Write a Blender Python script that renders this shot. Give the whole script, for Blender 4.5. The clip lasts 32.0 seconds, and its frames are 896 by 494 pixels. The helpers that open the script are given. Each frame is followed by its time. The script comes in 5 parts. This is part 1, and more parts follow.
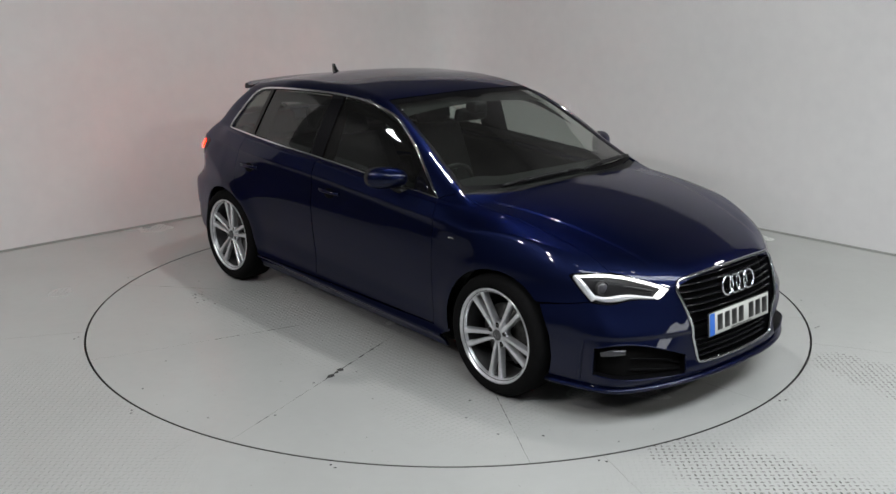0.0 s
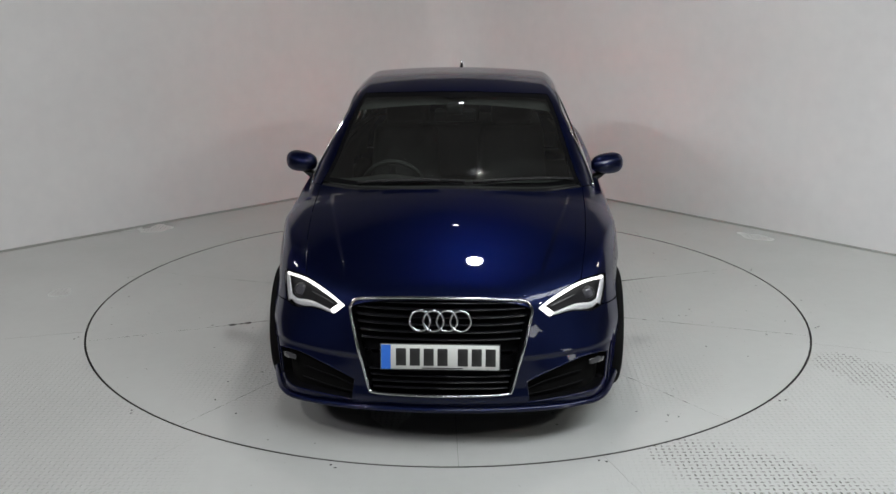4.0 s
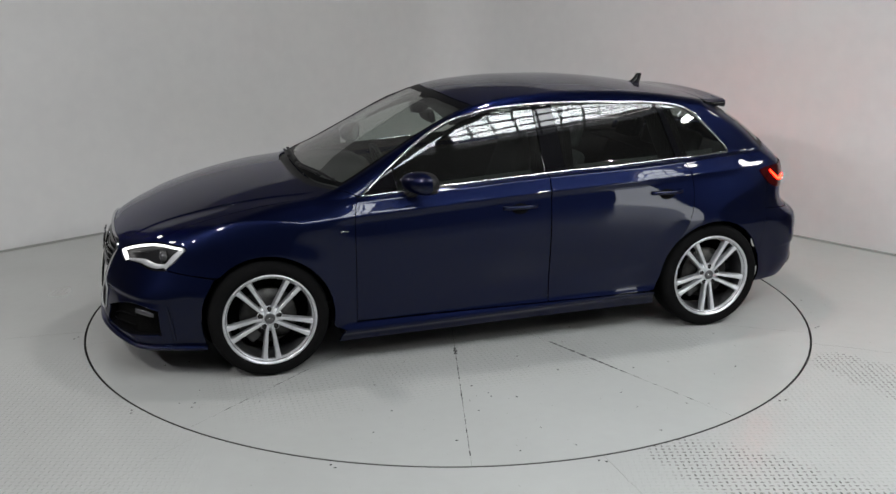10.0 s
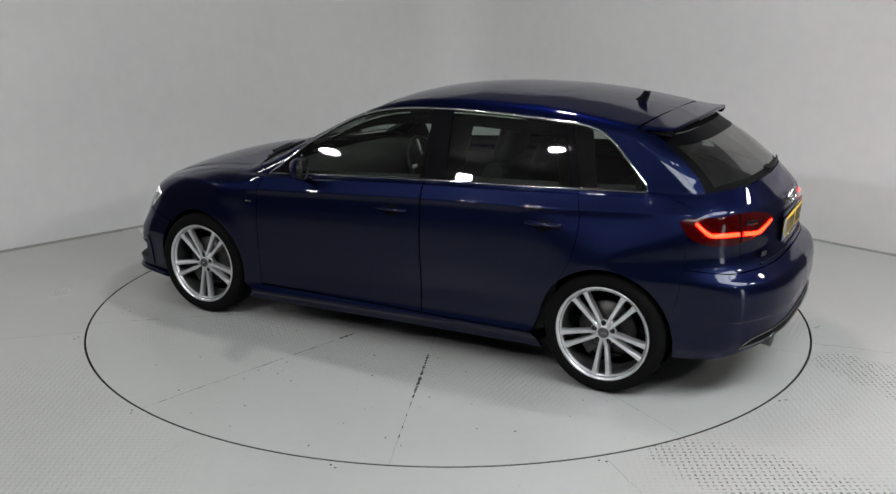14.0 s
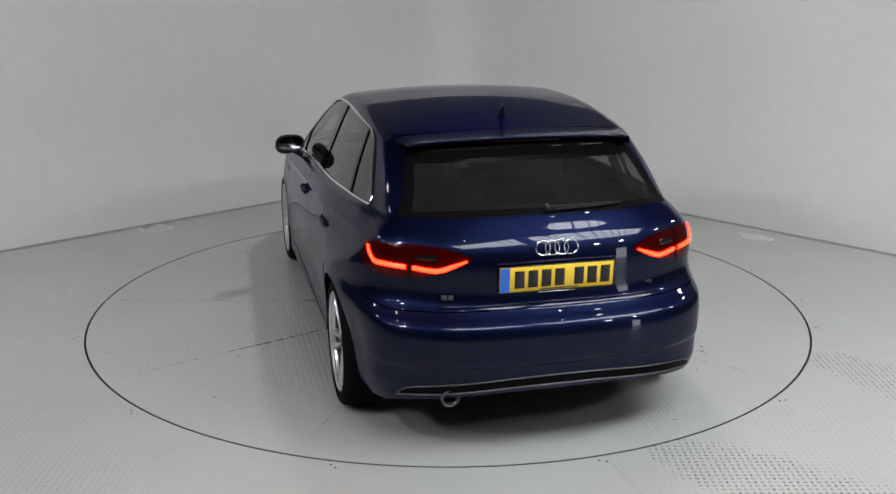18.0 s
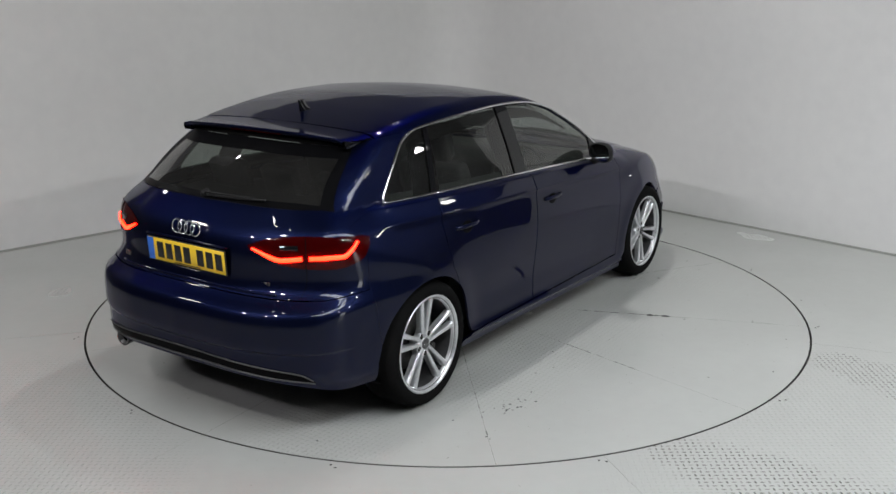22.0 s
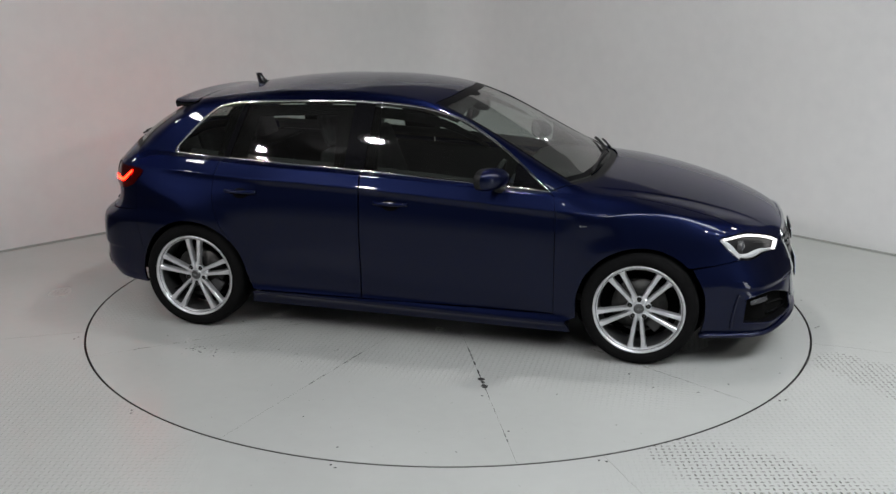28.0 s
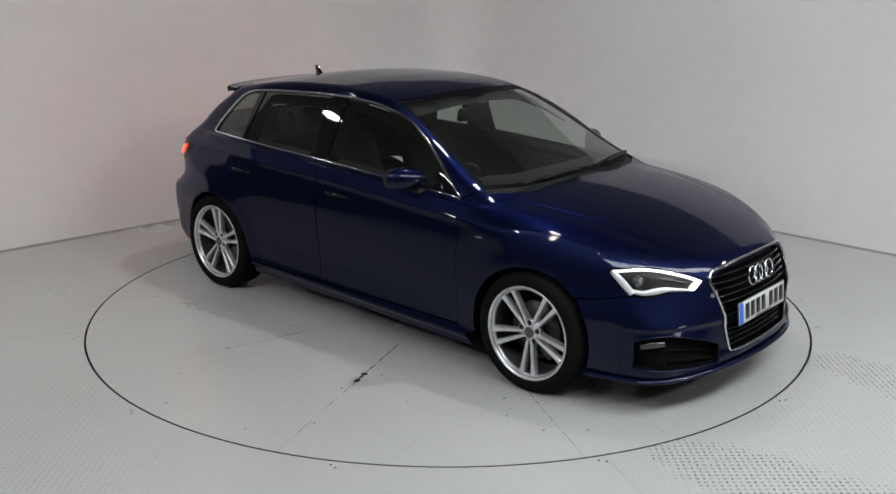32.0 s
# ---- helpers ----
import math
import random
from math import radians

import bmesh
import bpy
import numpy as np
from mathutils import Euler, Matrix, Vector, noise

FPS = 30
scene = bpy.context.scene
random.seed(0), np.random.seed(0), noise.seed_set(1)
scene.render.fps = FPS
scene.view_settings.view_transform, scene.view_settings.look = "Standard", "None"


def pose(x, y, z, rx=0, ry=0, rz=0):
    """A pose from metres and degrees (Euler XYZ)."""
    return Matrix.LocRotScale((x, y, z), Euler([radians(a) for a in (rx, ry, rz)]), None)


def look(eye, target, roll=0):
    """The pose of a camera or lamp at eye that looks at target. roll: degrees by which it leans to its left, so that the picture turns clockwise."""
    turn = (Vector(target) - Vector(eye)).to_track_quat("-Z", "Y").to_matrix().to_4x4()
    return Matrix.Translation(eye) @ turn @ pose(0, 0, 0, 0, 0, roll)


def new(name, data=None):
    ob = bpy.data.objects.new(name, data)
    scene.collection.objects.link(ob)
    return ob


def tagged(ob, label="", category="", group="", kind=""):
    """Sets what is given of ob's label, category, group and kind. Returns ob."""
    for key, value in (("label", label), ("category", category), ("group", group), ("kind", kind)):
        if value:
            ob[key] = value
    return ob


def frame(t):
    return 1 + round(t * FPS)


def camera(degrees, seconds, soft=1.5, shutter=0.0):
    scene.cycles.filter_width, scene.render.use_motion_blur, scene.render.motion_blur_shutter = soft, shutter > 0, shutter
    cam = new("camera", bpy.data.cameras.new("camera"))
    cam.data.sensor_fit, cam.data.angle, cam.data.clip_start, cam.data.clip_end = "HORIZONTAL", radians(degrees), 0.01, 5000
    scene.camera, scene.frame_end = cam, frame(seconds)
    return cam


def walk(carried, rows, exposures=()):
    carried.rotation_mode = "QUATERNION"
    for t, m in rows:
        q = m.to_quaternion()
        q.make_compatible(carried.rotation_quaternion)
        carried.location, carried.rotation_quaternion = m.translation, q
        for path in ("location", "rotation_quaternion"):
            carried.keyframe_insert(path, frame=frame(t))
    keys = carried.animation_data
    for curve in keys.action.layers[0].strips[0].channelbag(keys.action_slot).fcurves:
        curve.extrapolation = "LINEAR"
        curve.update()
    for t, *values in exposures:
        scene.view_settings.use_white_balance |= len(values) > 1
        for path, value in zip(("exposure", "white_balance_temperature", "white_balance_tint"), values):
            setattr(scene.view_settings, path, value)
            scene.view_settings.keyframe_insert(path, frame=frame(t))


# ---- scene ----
# ---- camera and its path ----
cam = camera(48.94, 32.0)
still = pose(0, -6.134, 2.095, 90 - 15.753, 0, 0)
walk(cam, [(0, still), (32, still)])

# turn of the platform: seconds and degrees
TURNS = [(0, -48.2), (0.5, -51.9), (1, -57.2), (2, -68.7), (3, -80.5), (4.5, -98.2), (6, -115.8), (7.5, -133.3),
         (9, -151.1), (11, -174.4), (13, -196.6), (15, -219.9), (17, -243.5), (19, -267.9), (21, -292.1), (23, -316.1),
         (25, -340.1), (26.5, -356.7), (28, -373.7), (29, -385.2), (29.5, -391.1), (30, -396.5), (30.5, -399.8),
         (31, -401.4), (31.4, -401.7), (32, -401.7)]
CAR_X, CAR_Y = -0.056, 0.050          # the car stands a little off the platform's centre
RING = 2.255                          # radius of the platform

# ---- world and light ----
world = bpy.data.worlds.new("world")
scene.world = world
world.use_nodes = True
wn = world.node_tree.nodes
sky = wn.new("ShaderNodeTexSky")
sky.sky_type, sky.sun_disc, sky.sun_elevation, sky.sun_rotation = 'NISHITA', False, radians(40), radians(120)
world.node_tree.links.new(sky.outputs[0], wn["Background"].inputs[0])
wn["Background"].inputs[1].default_value = 0.12
scene.view_settings.exposure = 0.53


def area(name, m, sx, sy, power, colour=(1, 1, 1), shape='RECTANGLE'):
    data = bpy.data.lights.new(name, 'AREA')
    data.shape, data.size, data.size_y, data.energy, data.color = shape, sx, sy, power, colour
    ob = new(name, data)
    ob.matrix_world = m
    return ob


# pairs of flood lights hang left and right of the camera, round lamps hang under the ceiling
CEIL = 4.7
FLOODS = [((5.9, -5.0, 4.35), 13.2, (1.0, 1.0, 0.955)), ((5.0, -6.1, 4.35), 13.2, (1.0, 1.0, 0.955)),
          ((-5.7, -4.5, 4.35), 18.5, (1.0, 0.97, 1.0)), ((-4.5, -5.7, 4.35), 18.5, (1.0, 0.97, 1.0))]
for p, power, tint in FLOODS:
    area("flood_lamp", look(p, (0, 0.6, 0.7) if p[0] > 0 else (1.5, 1.6, 1.2)), 0.22, 0.16, power, tint).data.spread = radians(110)
DISCS = [(0.4, 0.4, CEIL - 0.1, 45), (-4.0, 0.05, 2.85, 8), (4.0, -0.2, 2.85, 7.5), (-4.0, -1.6, 2.85, 11), (4.0, -1.5, 2.85, 8.5), (-3.0, -4.5, CEIL - 0.1, 66)]
for x, y, z, power in DISCS:
    area("ceiling_lamp", pose(x, y, z - 0.03), 0.27, 0.27, power, (1.0, 0.99, 0.97), 'DISK')


# ---- materials ----
def material(name, colour, rough=0.5, metal=0.0, coat=0.0, emit=None, strength=0.0, spec=0.5):
    m = bpy.data.materials.new(name)
    m.use_nodes = True
    b = m.node_tree.nodes["Principled BSDF"]
    b.inputs["Base Color"].default_value = (*colour, 1)
    b.inputs["Roughness"].default_value = rough
    b.inputs["Metallic"].default_value = metal
    b.inputs["Coat Weight"].default_value = coat
    b.inputs["Coat Roughness"].default_value = 0.02
    b.inputs["Specular IOR Level"].default_value = spec
    if emit:
        b.inputs["Emission Color"].default_value = (*emit, 1)
        b.inputs["Emission Strength"].default_value = strength
    return m


def nodes(m):
    t = m.node_tree
    return t.nodes, t.links, t.nodes["Principled BSDF"]


def grain(m, scale, low, high, bump=0.0, scale2=None, rough=None):
    """Lets a noise at one or two scales vary the colour between low and high, the roughness and the relief."""
    n, l, b = nodes(m)
    co = n.new("ShaderNodeTexCoord")
    a = n.new("ShaderNodeTexNoise")
    a.inputs["Scale"].default_value, a.inputs["Detail"].default_value = scale, 6
    l.new(co.outputs["Object"], a.inputs["Vector"])
    fac = a.outputs["Fac"]
    if scale2:
        c = n.new("ShaderNodeTexNoise")
        c.inputs["Scale"].default_value, c.inputs["Detail"].default_value = scale2, 4
        l.new(co.outputs["Object"], c.inputs["Vector"])
        mix = n.new("ShaderNodeMath")
        mix.operation = 'MULTIPLY_ADD'
        l.new(c.outputs["Fac"], mix.inputs[0])
        mix.inputs[1].default_value = 0.5
        half = n.new("ShaderNodeMath")
        half.operation = 'MULTIPLY'
        half.inputs[1].default_value = 0.5
        l.new(fac, half.inputs[0])
        l.new(half.outputs[0], mix.inputs[2])
        fac = mix.outputs[0]
    ramp = n.new("ShaderNodeValToRGB")
    ramp.color_ramp.elements[0].position, ramp.color_ramp.elements[1].position = 0.3, 0.7
    ramp.color_ramp.elements[0].color, ramp.color_ramp.elements[1].color = (*low, 1), (*high, 1)
    l.new(fac, ramp.inputs[0])
    l.new(ramp.outputs[0], b.inputs["Base Color"])
    if rough:
        r = n.new("ShaderNodeMapRange")
        r.inputs["To Min"].default_value, r.inputs["To Max"].default_value = rough
        l.new(fac, r.inputs["Value"])
        l.new(r.outputs[0], b.inputs["Roughness"])
    if bump:
        u = n.new("ShaderNodeBump")
        u.inputs["Strength"].default_value, u.inputs["Distance"].default_value = bump, 0.002
        l.new(a.outputs["Fac"], u.inputs["Height"])
        l.new(u.outputs[0], b.inputs["Normal"])
    return m


PAINT = material("blue_paint", (0.0047, 0.0073, 0.0280), 0.44, 0.95, 0.85, spec=0.05)
PAINT.node_tree.nodes["Principled BSDF"].inputs["Coat IOR"].default_value = 1.35
PAINT.node_tree.nodes["Principled BSDF"].inputs["Coat Roughness"].default_value = 0.015
PAINT.node_tree.nodes["Principled BSDF"].inputs["Specular Tint"].default_value = (0.24, 0.22, 0.60, 1)
MIRROR = material("tinted_mirror", (0.30, 0.31, 0.33), 0.02, 1.0)
FRAME_CHROME = material("grille_chrome", (0.50, 0.51, 0.53), 0.16, 1.0)
GLOSS_BLACK = material("gloss_black", (0.005, 0.005, 0.006), 0.025, 0, 0, spec=0.3)
PLASTIC = grain(material("black_plastic", (0.012, 0.012, 0.013), 0.5, spec=0.2), 90, (0.006, 0.006, 0.0065), (0.012, 0.012, 0.013), 0.2)
RUBBER = grain(material("tyre_rubber", (0.008, 0.008, 0.009), 0.85, spec=0.05), 60, (0.003, 0.003, 0.0033), (0.0065, 0.0065, 0.0065), 0.25, 5)
CHROME = material("chrome", (0.82, 0.83, 0.85), 0.08, 1.0)
SATIN = material("satin_chrome", (0.72, 0.73, 0.75), 0.22, 1.0)
ALLOY = grain(material("silver_alloy", (0.62, 0.63, 0.66), 0.28, 0.75, 0.4), 30, (0.56, 0.57, 0.59), (0.66, 0.67, 0.69))
STEEL = grain(material("brake_steel", (0.2, 0.2, 0.2), 0.45, 0.8), 25, (0.035, 0.035, 0.034), (0.08, 0.077, 0.074))
BARREL = grain(material("dark_rim_barrel", (0.06, 0.06, 0.062), 0.4, 0.6), 20, (0.045, 0.045, 0.047), (0.08, 0.08, 0.082))
GRILLE = material("grille_black", (0.003, 0.003, 0.0035), 0.4, 0, 0, spec=0.03)
FOG = material("fog_lens", (0.05, 0.05, 0.055), 0.12, 0.2)
DARK = material("dark_cavity", (0.003, 0.003, 0.003), 0.9, spec=0.05)
CLOTH = grain(material("seat_cloth", (0.02, 0.02, 0.022), 0.85, spec=0.08), 140, (0.020, 0.020, 0.021), (0.042, 0.042, 0.043), 0.5)
LINING = grain(material("headlining", (0.03, 0.03, 0.03), 0.9, spec=0.05), 150, (0.030, 0.030, 0.030), (0.045, 0.045, 0.045), 0.3)
CABIN = grain(material("cabin_plastic", (0.03, 0.03, 0.03), 0.55, spec=0.25), 110, (0.016, 0.016, 0.016), (0.030, 0.030, 0.030), 0.25)
DRL = material("white_running_light", (0.9, 0.9, 0.9), 0.3, 0, 0, (1.0, 0.98, 0.94), 1.5)
LAMP_SILVER = material("lamp_reflector", (0.62, 0.63, 0.65), 0.28, 0.35)
DULL = material("dull_silver", (0.09, 0.09, 0.093), 0.35, 0.7)
LAMP_INSIDE = material("lamp_inside", (0.022, 0.022, 0.024), 0.3, 0.4)
LENS = material("projector_lens", (0.05, 0.05, 0.06), 0.03, 0, 1.0)
TAIL_RED = material("red_lamp_cover", (0.028, 0.0005, 0.0007), 0.1, 0, 0, spec=0.2)
TAIL_GLOW = material("red_lamp_glow", (0.8, 0.02, 0.01), 0.3, 0, 0, (1.0, 0.0040, 0.0010), 44.0)
PLATE_WHITE = material("white_plate", (0.50, 0.51, 0.49), 0.35)
PLATE_YELLOW = material("yellow_plate", (0.75, 0.50, 0.03), 0.35)
PLATE_BLUE = material("blue_band", (0.02, 0.12, 0.50), 0.35)
BAR = material("plate_black", (0.01, 0.01, 0.01), 0.4)
CALIPER = material("caliper_grey", (0.05, 0.05, 0.05), 0.5, 0.3)
DISC_GLOW = material("lamp_glass", (0.9, 0.9, 0.9), 0.3, 0, 0, (1, 0.99, 0.97), 45.0)


def glass(name, tint, base, haze=0.0):
    """Thin tinted pane: clear to straight light, with a glossy face and a grey film painted as haze."""
    m = bpy.data.materials.new(name)
    m.use_nodes = True
    n, l, b = nodes(m)
    n.remove(b)
    see = n.new("ShaderNodeBsdfTransparent")
    see.inputs[0].default_value = (*tint, 1)
    gloss = n.new("ShaderNodeBsdfGlossy")
    gloss.inputs["Roughness"].default_value = 0.015
    face = n.new("ShaderNodeLayerWeight")
    face.inputs[0].default_value = 0.5
    rise = n.new("ShaderNodeMath")
    rise.operation = 'POWER'
    l.new(face.outputs["Facing"], rise.inputs[0])
    rise.inputs[1].default_value = 4.0
    fres = n.new("ShaderNodeMath")
    fres.operation = 'MULTIPLY_ADD'
    l.new(rise.outputs[0], fres.inputs[0])
    fres.inputs[1].default_value, fres.inputs[2].default_value = 1 - base, base
    mix = n.new("ShaderNodeMixShader")
    l.new(fres.outputs[0], mix.inputs[0])
    l.new(see.outputs[0], mix.inputs[1])
    l.new(gloss.outputs[0], mix.inputs[2])
    # painted haze: a pale diffuse film that lightens the dark panes
    film = n.new("ShaderNodeBsdfDiffuse")
    film.inputs[0].default_value = (0.50, 0.49, 0.47, 1)
    laid = n.new("ShaderNodeMixShader")
    blot = n.new("ShaderNodeTexNoise")
    blot.inputs["Scale"].default_value = 6.0
    place = n.new("ShaderNodeTexCoord")
    l.new(place.outputs["Object"], blot.inputs["Vector"])
    spread = n.new("ShaderNodeMapRange")
    spread.inputs["From Min"].default_value, spread.inputs["From Max"].default_value = 0.3, 0.7
    spread.inputs["To Min"].default_value, spread.inputs["To Max"].default_value = 0.75 * haze, 1.25 * haze
    l.new(blot.outputs["Fac"], spread.inputs["Value"])
    l.new(spread.outputs[0], laid.inputs[0])
    l.new(mix.outputs[0], laid.inputs[1])
    l.new(film.outputs[0], laid.inputs[2])
    l.new(laid.outputs[0], n["Material Output"].inputs[0])
    return m


GLASS = glass("windscreen_glass", (0.70, 0.76, 0.72), 0.072, 0.013)
PRIVACY = glass("side_glass", (0.60, 0.65, 0.62), 0.065, 0.008)
REAR_GLASS = glass("rear_glass", (0.40, 0.43, 0.41), 0.075, 0.019)
CLEAR = glass("clear_cover", (0.92, 0.92, 0.92), 0.05)


# ---- mesh helpers ----
def part(name, bm, mat, parent=None, label="", smooth=True):
    me = bpy.data.meshes.new(name)
    bm.to_mesh(me)
    bm.free()
    if smooth:
        me.shade_smooth()
    for m in (mat if isinstance(mat, (list, tuple)) else [mat]):
        me.materials.append(m)
    ob = new(name, me)
    ob.parent = parent
    return tagged(ob, label) if label else ob


def grid_bm(P, closed=False):
    """A sheet through the points P[i][j]."""
    bm = bmesh.new()
    n, k = len(P), len(P[0])
    v = [[bm.verts.new(p) for p in row] for row in P]
    for i in range(n - 1):
        for j in range(k if closed else k - 1):
            bm.faces.new((v[i][j], v[i + 1][j], v[i + 1][(j + 1) % k], v[i][(j + 1) % k]))
    return bm


def box_bm(x0, x1, y0, y1, z0, z1, bevel=0.0, seg=2):
    bm = bmesh.new()
    bmesh.ops.create_cube(bm, size=1)
    for v in bm.verts:
        v.co = ((x0 + x1) / 2 + v.co.x * (x1 - x0), (y0 + y1) / 2 + v.co.y * (y1 - y0), (z0 + z1) / 2 + v.co.z * (z1 - z0))
    if bevel:
        bmesh.ops.bevel(bm, geom=bm.edges[:], offset=bevel, segments=seg, affect='EDGES', profile=0.6)
    return bm


def lathe_bm(profile, axis='y', n=48, caps=False):
    """Turns (radius, height) points round an axis."""
    rows = []
    for r, h in profile:
        ring = []
        for i in range(n):
            a = 2 * math.pi * i / n
            c, s = r * math.cos(a), r * math.sin(a)
            ring.append((c, h, s) if axis == 'y' else (c, s, h) if axis == 'z' else (h, c, s))
        rows.append(ring)
    bm = grid_bm(rows, True)
    if caps:
        bm.verts.ensure_lookup_table()
        bm.faces.new([bm.verts[i] for i in range(n)])
        bm.faces.new([bm.verts[len(rows) * n - n + i] for i in range(n)])
    bmesh.ops.recalc_face_normals(bm, faces=bm.faces)
    return bm


def sweep_bm(path, r, r2=None, n=8, closed=False, up=(0, 0, 1)):
    """A rod of half-widths r (sideways) and r2 (along up) along a path."""
    r2 = r2 or r
    P = [Vector(p) for p in path]
    rows = []
    for i, p in enumerate(P):
        a = P[(i - 1) % len(P)] if closed or i else p
        b = P[(i + 1) % len(P)] if closed or i < len(P) - 1 else p
        t = (b - a).normalized()
        s = t.cross(Vector(up))
        s = s.normalized() if s.length > 1e-5 else Vector((1, 0, 0))
        u = s.cross(t)
        rows.append([p + s * (r * math.cos(2 * math.pi * k / n)) + u * (r2 * math.sin(2 * math.pi * k / n)) for k in range(n)])
    if closed:
        rows.append(rows[0])
    bm = grid_bm(rows, True)
    if not closed:
        bm.verts.ensure_lookup_table()
        bm.faces.new([bm.verts[k] for k in range(n)])
        bm.faces.new([bm.verts[len(rows) * n - n + k] for k in range(n)])
    bmesh.ops.remove_doubles(bm, verts=bm.verts[:], dist=1e-6)
    bmesh.ops.recalc_face_normals(bm, faces=bm.faces)
    return bm


def spline(*pts):
    """A smooth function through (x, y) points that doesn't overshoot; straight on beyond the ends."""
    p = sorted(pts)
    x, y = np.array([q[0] for q in p], float), np.array([q[1] for q in p], float)
    h, s = np.diff(x), np.diff(y) / np.diff(x)
    m = np.empty(len(x))
    m[0], m[-1] = s[0], s[-1]
    for i in range(1, len(x) - 1):
        m[i] = 0 if s[i - 1] * s[i] <= 0 else 2 * s[i - 1] * s[i] / (s[i - 1] + s[i]) * 0.5 + 0.25 * min(s[i - 1] + s[i], 4 * min(s[i - 1], s[i], key=abs), key=abs)

    def f(q):
        q = np.asarray(q, float)
        i = np.clip(np.searchsorted(x, q) - 1, 0, len(h) - 1)
        t = (q - x[i]) / h[i]
        c = np.clip(t, 0, 1)
        v = ((1 + 2 * c) * (1 - c) ** 2 * y[i] + c * (1 - c) ** 2 * h[i] * m[i] + c * c * (3 - 2 * c) * y[i + 1] + c * c * (c - 1) * h[i] * m[i + 1])
        return v + np.where(t < 0, t * h[i] * m[i], 0) + np.where(t > 1, (t - 1) * h[i] * m[i + 1], 0)
    return f


def line(pts, n, smooth=True):
    """n + 1 points at even steps along a smooth (or straight) line through pts."""
    p = np.array(pts, float)
    if smooth and len(p) > 2:
        q = [p[0]]
        e = np.vstack([2 * p[0] - p[1], p, 2 * p[-1] - p[-2]])
        for i in range(1, len(e) - 2):
            for t in np.linspace(0, 1, 13)[1:]:
                a, b, c, d = e[i - 1:i + 3]
                q.append(0.5 * (2 * b + (c - a) * t + (2 * a - 5 * b + 4 * c - d) * t * t + (3 * b - a - 3 * c + d) * t ** 3))
        p = np.array(q)
    s = np.concatenate([[0], np.cumsum(np.linalg.norm(np.diff(p, axis=0), axis=1))])
    w = np.linspace(0, s[-1], n + 1)
    return np.stack([np.interp(w, s, p[:, k]) for k in range(p.shape[1])], 1)


# ---- the car's skin: one closed form, from which every panel is cut ----
belt = spline((2.2, 0.84), (1.6, 0.882), (0.8, 0.930), (-0.31, 0.997), (-1.1, 1.025), (-1.48, 1.036), (-2.1, 1.05))
shoulder = spline((0.03, 0.784), (0.0, 0.796), (-0.007, 0.820), (-0.013, 0.838), (-0.018, 0.8415), (-0.03, 0.8465), (-0.055, 0.8570), (-0.075, 0.8660), (-0.084, 0.8705), (-0.0885, 0.8715), (-0.096, 0.8700), (-0.115, 0.8680), (-0.15, 0.8710), (-0.2, 0.8765), (-0.3, 0.882),
                  (-0.45, 0.878), (-0.58, 0.868), (-0.70, 0.860), (-0.76, 0.852), (-0.83, 0.82))


# before and behind the windows the shoulder has no ledge under the glass
soft_shoulder = spline((0.03, 0.784), (0.0, 0.796), (-0.014, 0.816), (-0.03, 0.831), (-0.055, 0.8505), (-0.075, 0.8630), (-0.090, 0.8700), (-0.115, 0.8750), (-0.15, 0.8775), (-0.2, 0.879), (-0.3, 0.882),
                       (-0.45, 0.878), (-0.58, 0.868), (-0.70, 0.860), (-0.76, 0.852), (-0.83, 0.82))


def flank(dz, x):
    """Half width of the body: evenly curved glass above the window line, shoulder and door below it."""
    ends = np.clip(step(0.80, 1.05, x) + step(-1.42, -1.62, x), 0, 1)
    return np.where(dz > 0, 0.796 - 0.38 * dz - 0.19 * dz * dz - 1.2 * np.maximum(dz - 0.36, 0) ** 2, shoulder(dz) * (1 - ends) + soft_shoulder(dz) * ends)


taper_low = spline((2.3, 0.74), (2.0, 0.83), (1.8, 0.905), (1.6, 0.958), (1.32, 0.998), (1.0, 1.0), (-1.0, 1.0), (-1.35, 0.995), (-1.6, 0.968), (-1.8, 0.93), (-2.0, 0.88), (-2.2, 0.80))
taper_high = spline((2.3, 0.74), (2.0, 0.83), (1.7, 0.91), (1.3, 0.962), (0.8, 0.99), (0.0, 1.0), (-0.6, 0.995), (-1.1, 0.955), (-1.46, 0.895), (-1.75, 0.83), (-2.1, 0.74))
ridge = spline((2.3, 0.60), (2.12, 0.685), (2.06, 0.728), (2.0, 0.757), (1.9, 0.800), (1.76, 0.852), (1.5, 0.922), (1.25, 0.964), (1.1, 0.980), (1.04, 0.989), (0.86, 1.075), (0.64, 1.180),
               (0.35, 1.310), (0.15, 1.382), (0.02, 1.411), (-0.15, 1.431), (-0.4, 1.443), (-0.7, 1.440), (-1.0, 1.418), (-1.2, 1.391), (-1.45, 1.352), (-1.62, 1.329), (-1.9, 1.295))
crown = spline((2.2, 0.19), (1.5, 0.14), (1.1, 0.12), (0.8, 0.17), (0.35, 0.125), (0.0, 0.098), (-0.5, 0.085), (-1.3, 0.078), (-1.9, 0.07))
nose_high = spline((0, 2.150), (0.2, 2.140), (0.34, 2.112), (0.43, 2.062), (0.52, 2.010), (0.62, 1.940), (0.70, 1.862), (0.75, 1.795), (0.79, 1.70), (0.83, 1.55), (0.9, 1.2))
nose_low = spline((0, 2.168), (0.2, 2.160), (0.35, 2.138), (0.5, 2.095), (0.62, 2.045), (0.72, 1.985), (0.79, 1.91), (0.83, 1.82), (0.86, 1.70), (0.89, 1.5), (0.93, 1.2))
